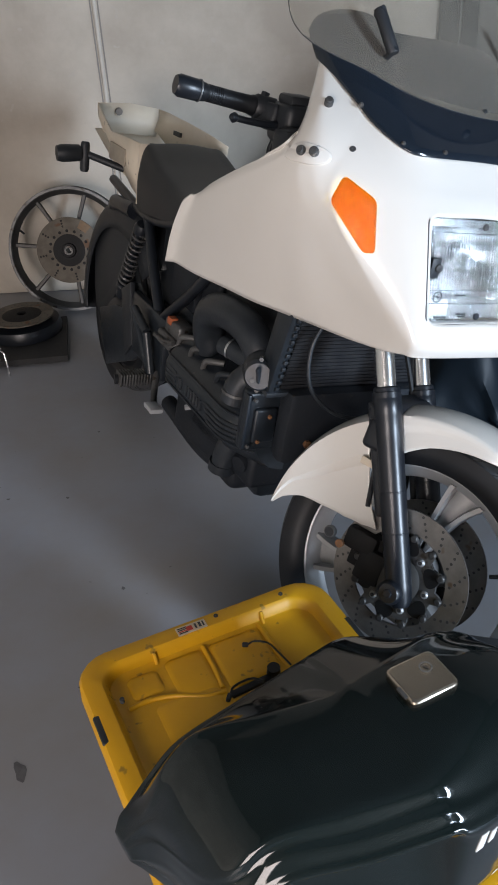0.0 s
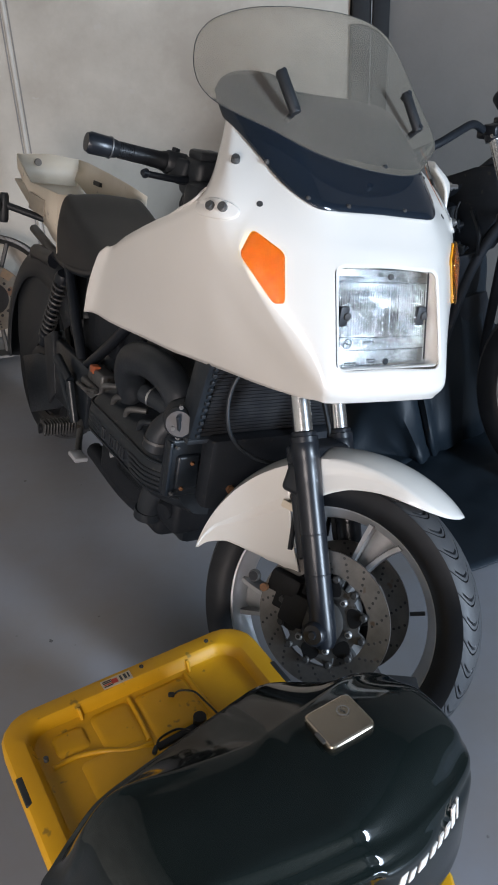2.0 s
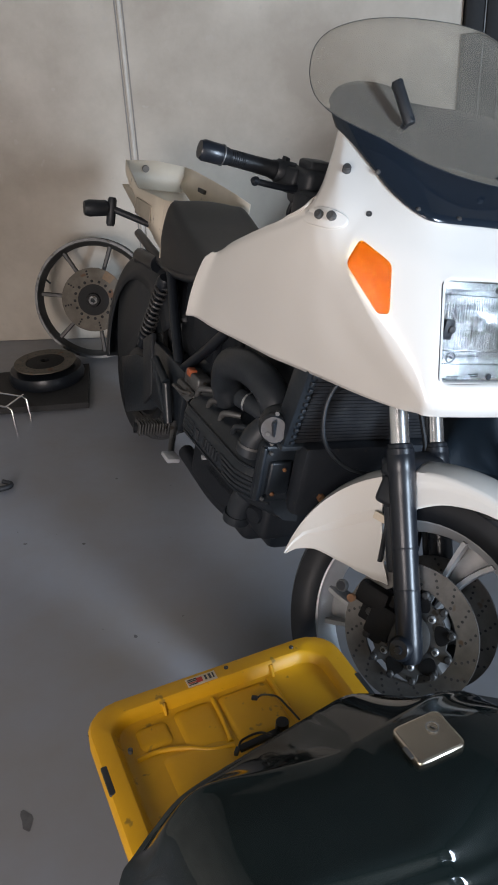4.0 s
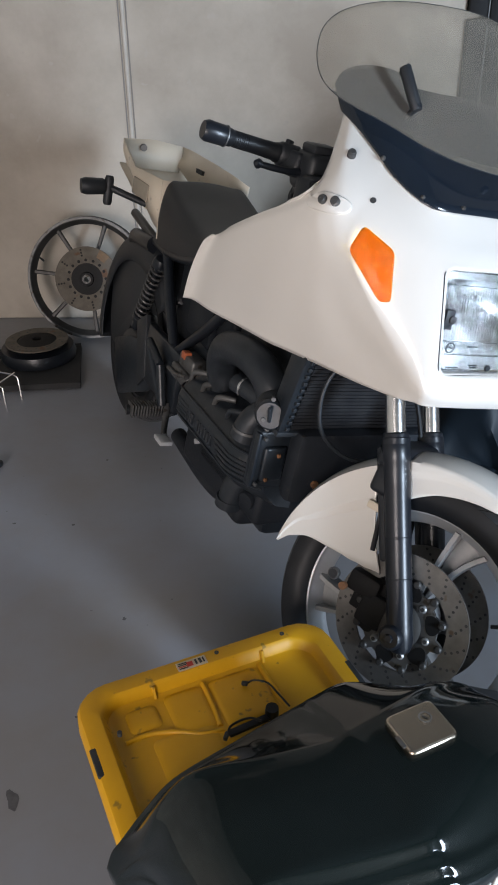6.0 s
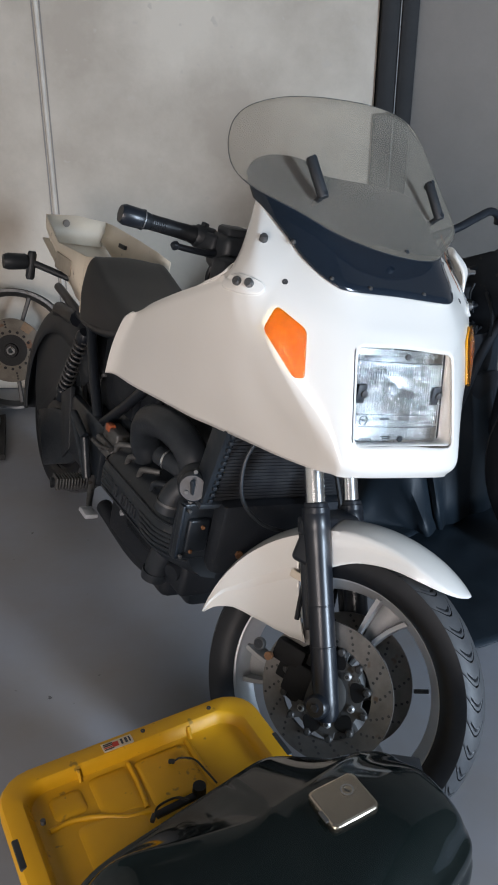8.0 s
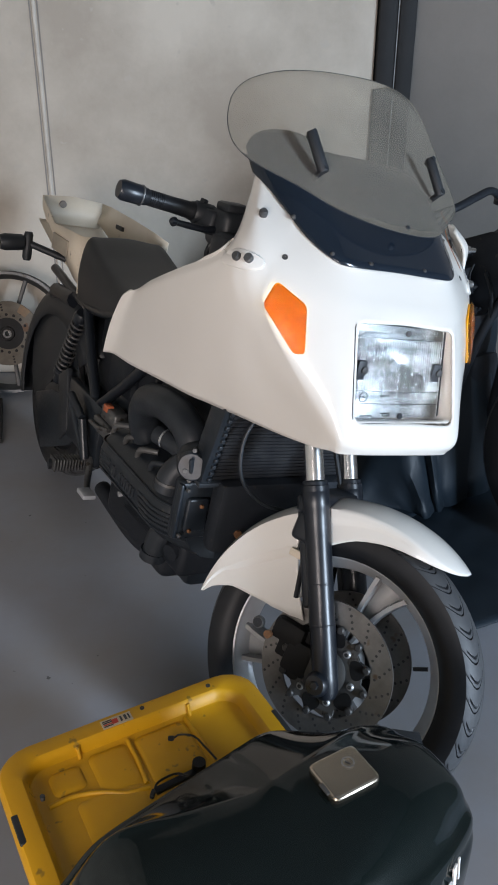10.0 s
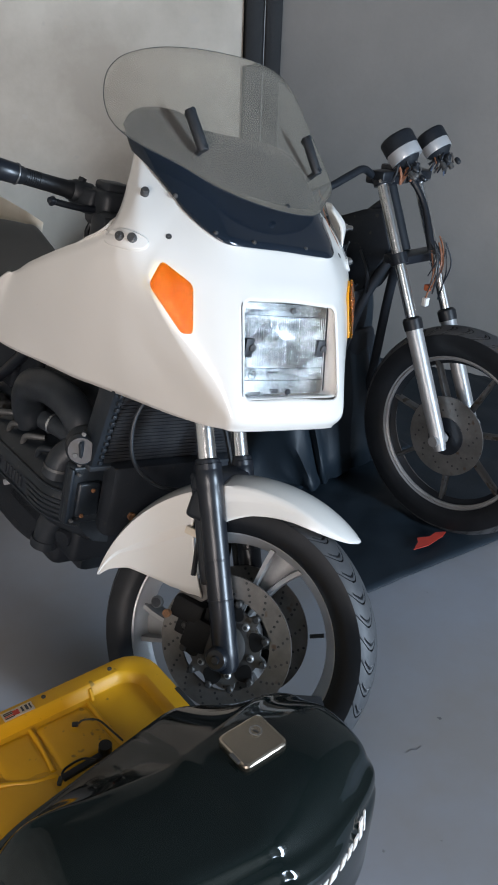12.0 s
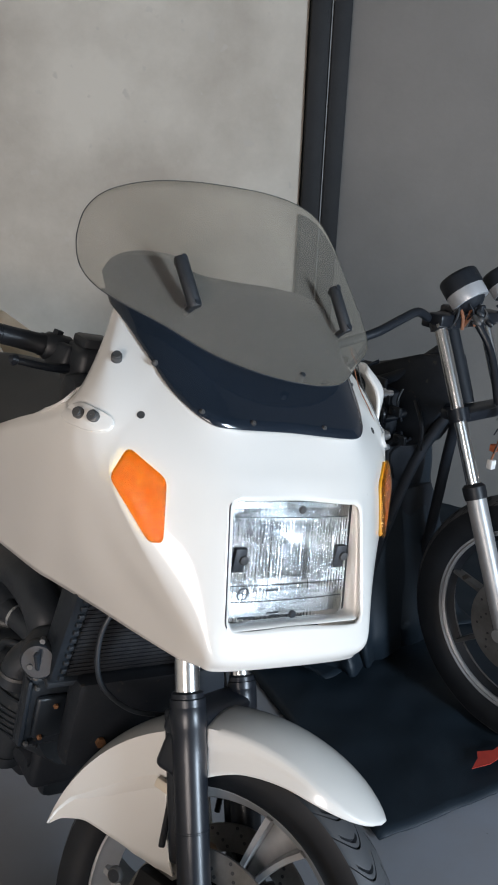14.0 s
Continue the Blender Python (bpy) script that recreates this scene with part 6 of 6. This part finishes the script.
def tarpaulin():
    """Dark cover that hangs over the middle of the stripped motorcycle down to the floor."""
    rows = []
    for x in np.linspace(-0.40, -1.5, 60):
        row = []
        for y, z in curve_through([(-0.42, 0.012), (-0.34, 0.10), (-0.26, 0.30), (-0.21, 0.50), (-0.16, 0.66), (0.0, 0.715), (0.16, 0.66), (0.21, 0.50), (0.26, 0.30), (0.34, 0.10), (0.42, 0.012)], 5):
            k = 1 - 0.20 * max(0, (x + 0.62) / 0.22)
            p = Vector((x * 5, y * 4, z * 5))
            f = 0.035 * noise.noise(p) + 0.022 * noise.noise(p * 2.1)
            row.append((x + f, (y * k) + f * (1 if y > 0 else -1), max(0.020, z * (1 - 0.97 * max(0, (x + 0.62) / 0.22) ** 1.6) + f * 0.5)))
        rows.append(row)
    cover = mesh_object("tarpaulin", grid_mesh(rows), M_CLOTH, 60)
    cover.matrix_world = KBIKE
    solid(cover, 0.003)
    tagged(cover, "dark blue-black tarpaulin hung over the stripped motorcycle", "tarpaulin")


tarpaulin()
floor_sheet()

# ---- wheel against the wall, parts on the floor ----


def spare_wheel():
    w = thing("spare_wheel", pose(-0.874, 3.668, 0.276, -14, 0, 3) @ Matrix.Diagonal((0.965, 0.965, 0.965, 1)), "bare cast motorcycle wheel with a drilled disc, leaning against the wall", "wheel")
    part("rim", joined(rim_mesh(0.285, 0.036, 0.028), lathe([(0.02, -0.05), (0.06, -0.045), (0.066, 0), (0.06, 0.045), (0.02, 0.05)], 32, True)), M_OLDALLOY, w, "dull grey rim without a tyre")
    for k in range(7):
        part("spoke", spoke_mesh(radians(172 + 360 / 7 * k), 0.06, 0.262, 0.017, 0.021, 0.03, 0.026), M_OLDALLOY, w)
    part("rim_edge", lathe([(0.2855, -0.034), (0.284, -0.0395), (0.272, -0.040), (0.268, -0.033)], 96), M_DULL, w, "bare machined rim edge")
    d = part("brake_disc", moved(disc_mesh(0.072, 0.150, 0.006, ()), Matrix.Translation((0, -0.06, 0))), M_OLDDISC, w, "drilled steel disc with rust on one side")
    bores = part("bore", moved(drill_dots([(0.088, 16, 0, 0.0072), (0.110, 8, 0.2, 0.0048), (0.123, 8, 0.2, 0.0048), (0.136, 8, 0.2, 0.0048)], 0.006), Matrix.Translation((0, -0.06, 0))), M_POST, d)
    tagged(bores, kind="stuff")
    part("hub", lathe([(0.018, -0.075), (0.03, -0.075), (0.034, -0.066), (0.074, -0.064), (0.074, -0.05), (0.018, -0.05)], 32, True), M_POST, w)
    part("rust_patch", moved(spoke_mesh(radians(52), 0.108, 0.148, 0.045, 0.055, 0.0010, 0.0010), Matrix.Translation((0, -0.0635, 0))), M_RUSTY, d, "brown rust patch")
    part("bearing", lathe([(0.012, -0.078), (0.02, -0.079), (0.022, -0.074), (0.012, -0.07)], 24, True), M_DULL, w)
    part("valve", tube([(-0.225, -0.01, 0.10), (-0.205, -0.02, 0.085)], 0.005, 8), M_PLASTIC, w)


def floor_parts():
    card = thing("black_card", pose(-1.10, 3.28, 0.0, 0, 0, 4), "black card folded under a clutch hub on the floor", "card")
    part("sheet", moved(prism([(-0.27, -0.13), (0.21, -0.19), (0.26, 0.22), (-0.25, 0.24)], -0.030, -0.004), pose(0, 0, 0, -90) @ Matrix.Diagonal((1, 1, -1, 1))), M_CARD, card)
    w = thing("brake_disc_stack", pose(-1.06, 3.34, 0.032, 90), "dark wheel hub with a drilled brake disc lying flat", "brake disc")
    part("hub_ring", lathe([(0.10, 0.0), (0.16, 0.0), (0.165, 0.02), (0.155, 0.05), (0.10, 0.055)], 48, True), M_BLACK, w)
    d = part("disc", moved(disc_mesh(0.085, 0.135, 0.006, ()), Matrix.Translation((0, 0.075, 0))), M_OLDDISC, w, "drilled steel disc")
    bores = part("bore", moved(drill_dots([(0.10, 14, 0, 0.004), (0.118, 14, 0.4, 0.004)], 0.006), Matrix.Translation((0, 0.075, 0))), M_INK, d)
    tagged(bores, kind="stuff")
    part("centre", lathe([(0.02, 0.05), (0.085, 0.055), (0.085, 0.075), (0.05, 0.082), (0.02, 0.082)], 40, True), M_POST, w)
    rack = thing("wire_rack", pose(-1.195, 2.925, 0.0, 0, 0, -20), "small chrome wire rack standing on the floor", "rack")
    for y in (0, 0.10):
        part("wire", tube([(-0.14, y, 0.0), (-0.14, y, 0.11), (0.10, y, 0.11), (0.12, y, 0.10), (0.125, y, 0.0)], 0.004, 8), M_CHROME, rack)
    for x, z in ((-0.14, 0.11), (-0.02, 0.11), (0.10, 0.11)):
        part("cross_wire", tube([(x, -0.01, z + 0.004), (x, 0.11, z + 0.004)], 0.0035, 8), M_CHROME, rack)
    arm = thing("black_lever", pose(-1.04, 2.44, 0.0, 0, 0, 8), "loose black lever lying on the floor", "lever")
    part("bar", tube([(-0.15, -0.02, 0.012), (-0.02, -0.01, 0.014), (0.05, 0.0, 0.014), (0.06, 0.02, 0.016), (0.03, 0.035, 0.02)], [0.012, 0.012, 0.010, 0.009, 0.008], 10, 4), M_PLASTIC, arm)


spare_wheel()
floor_parts()
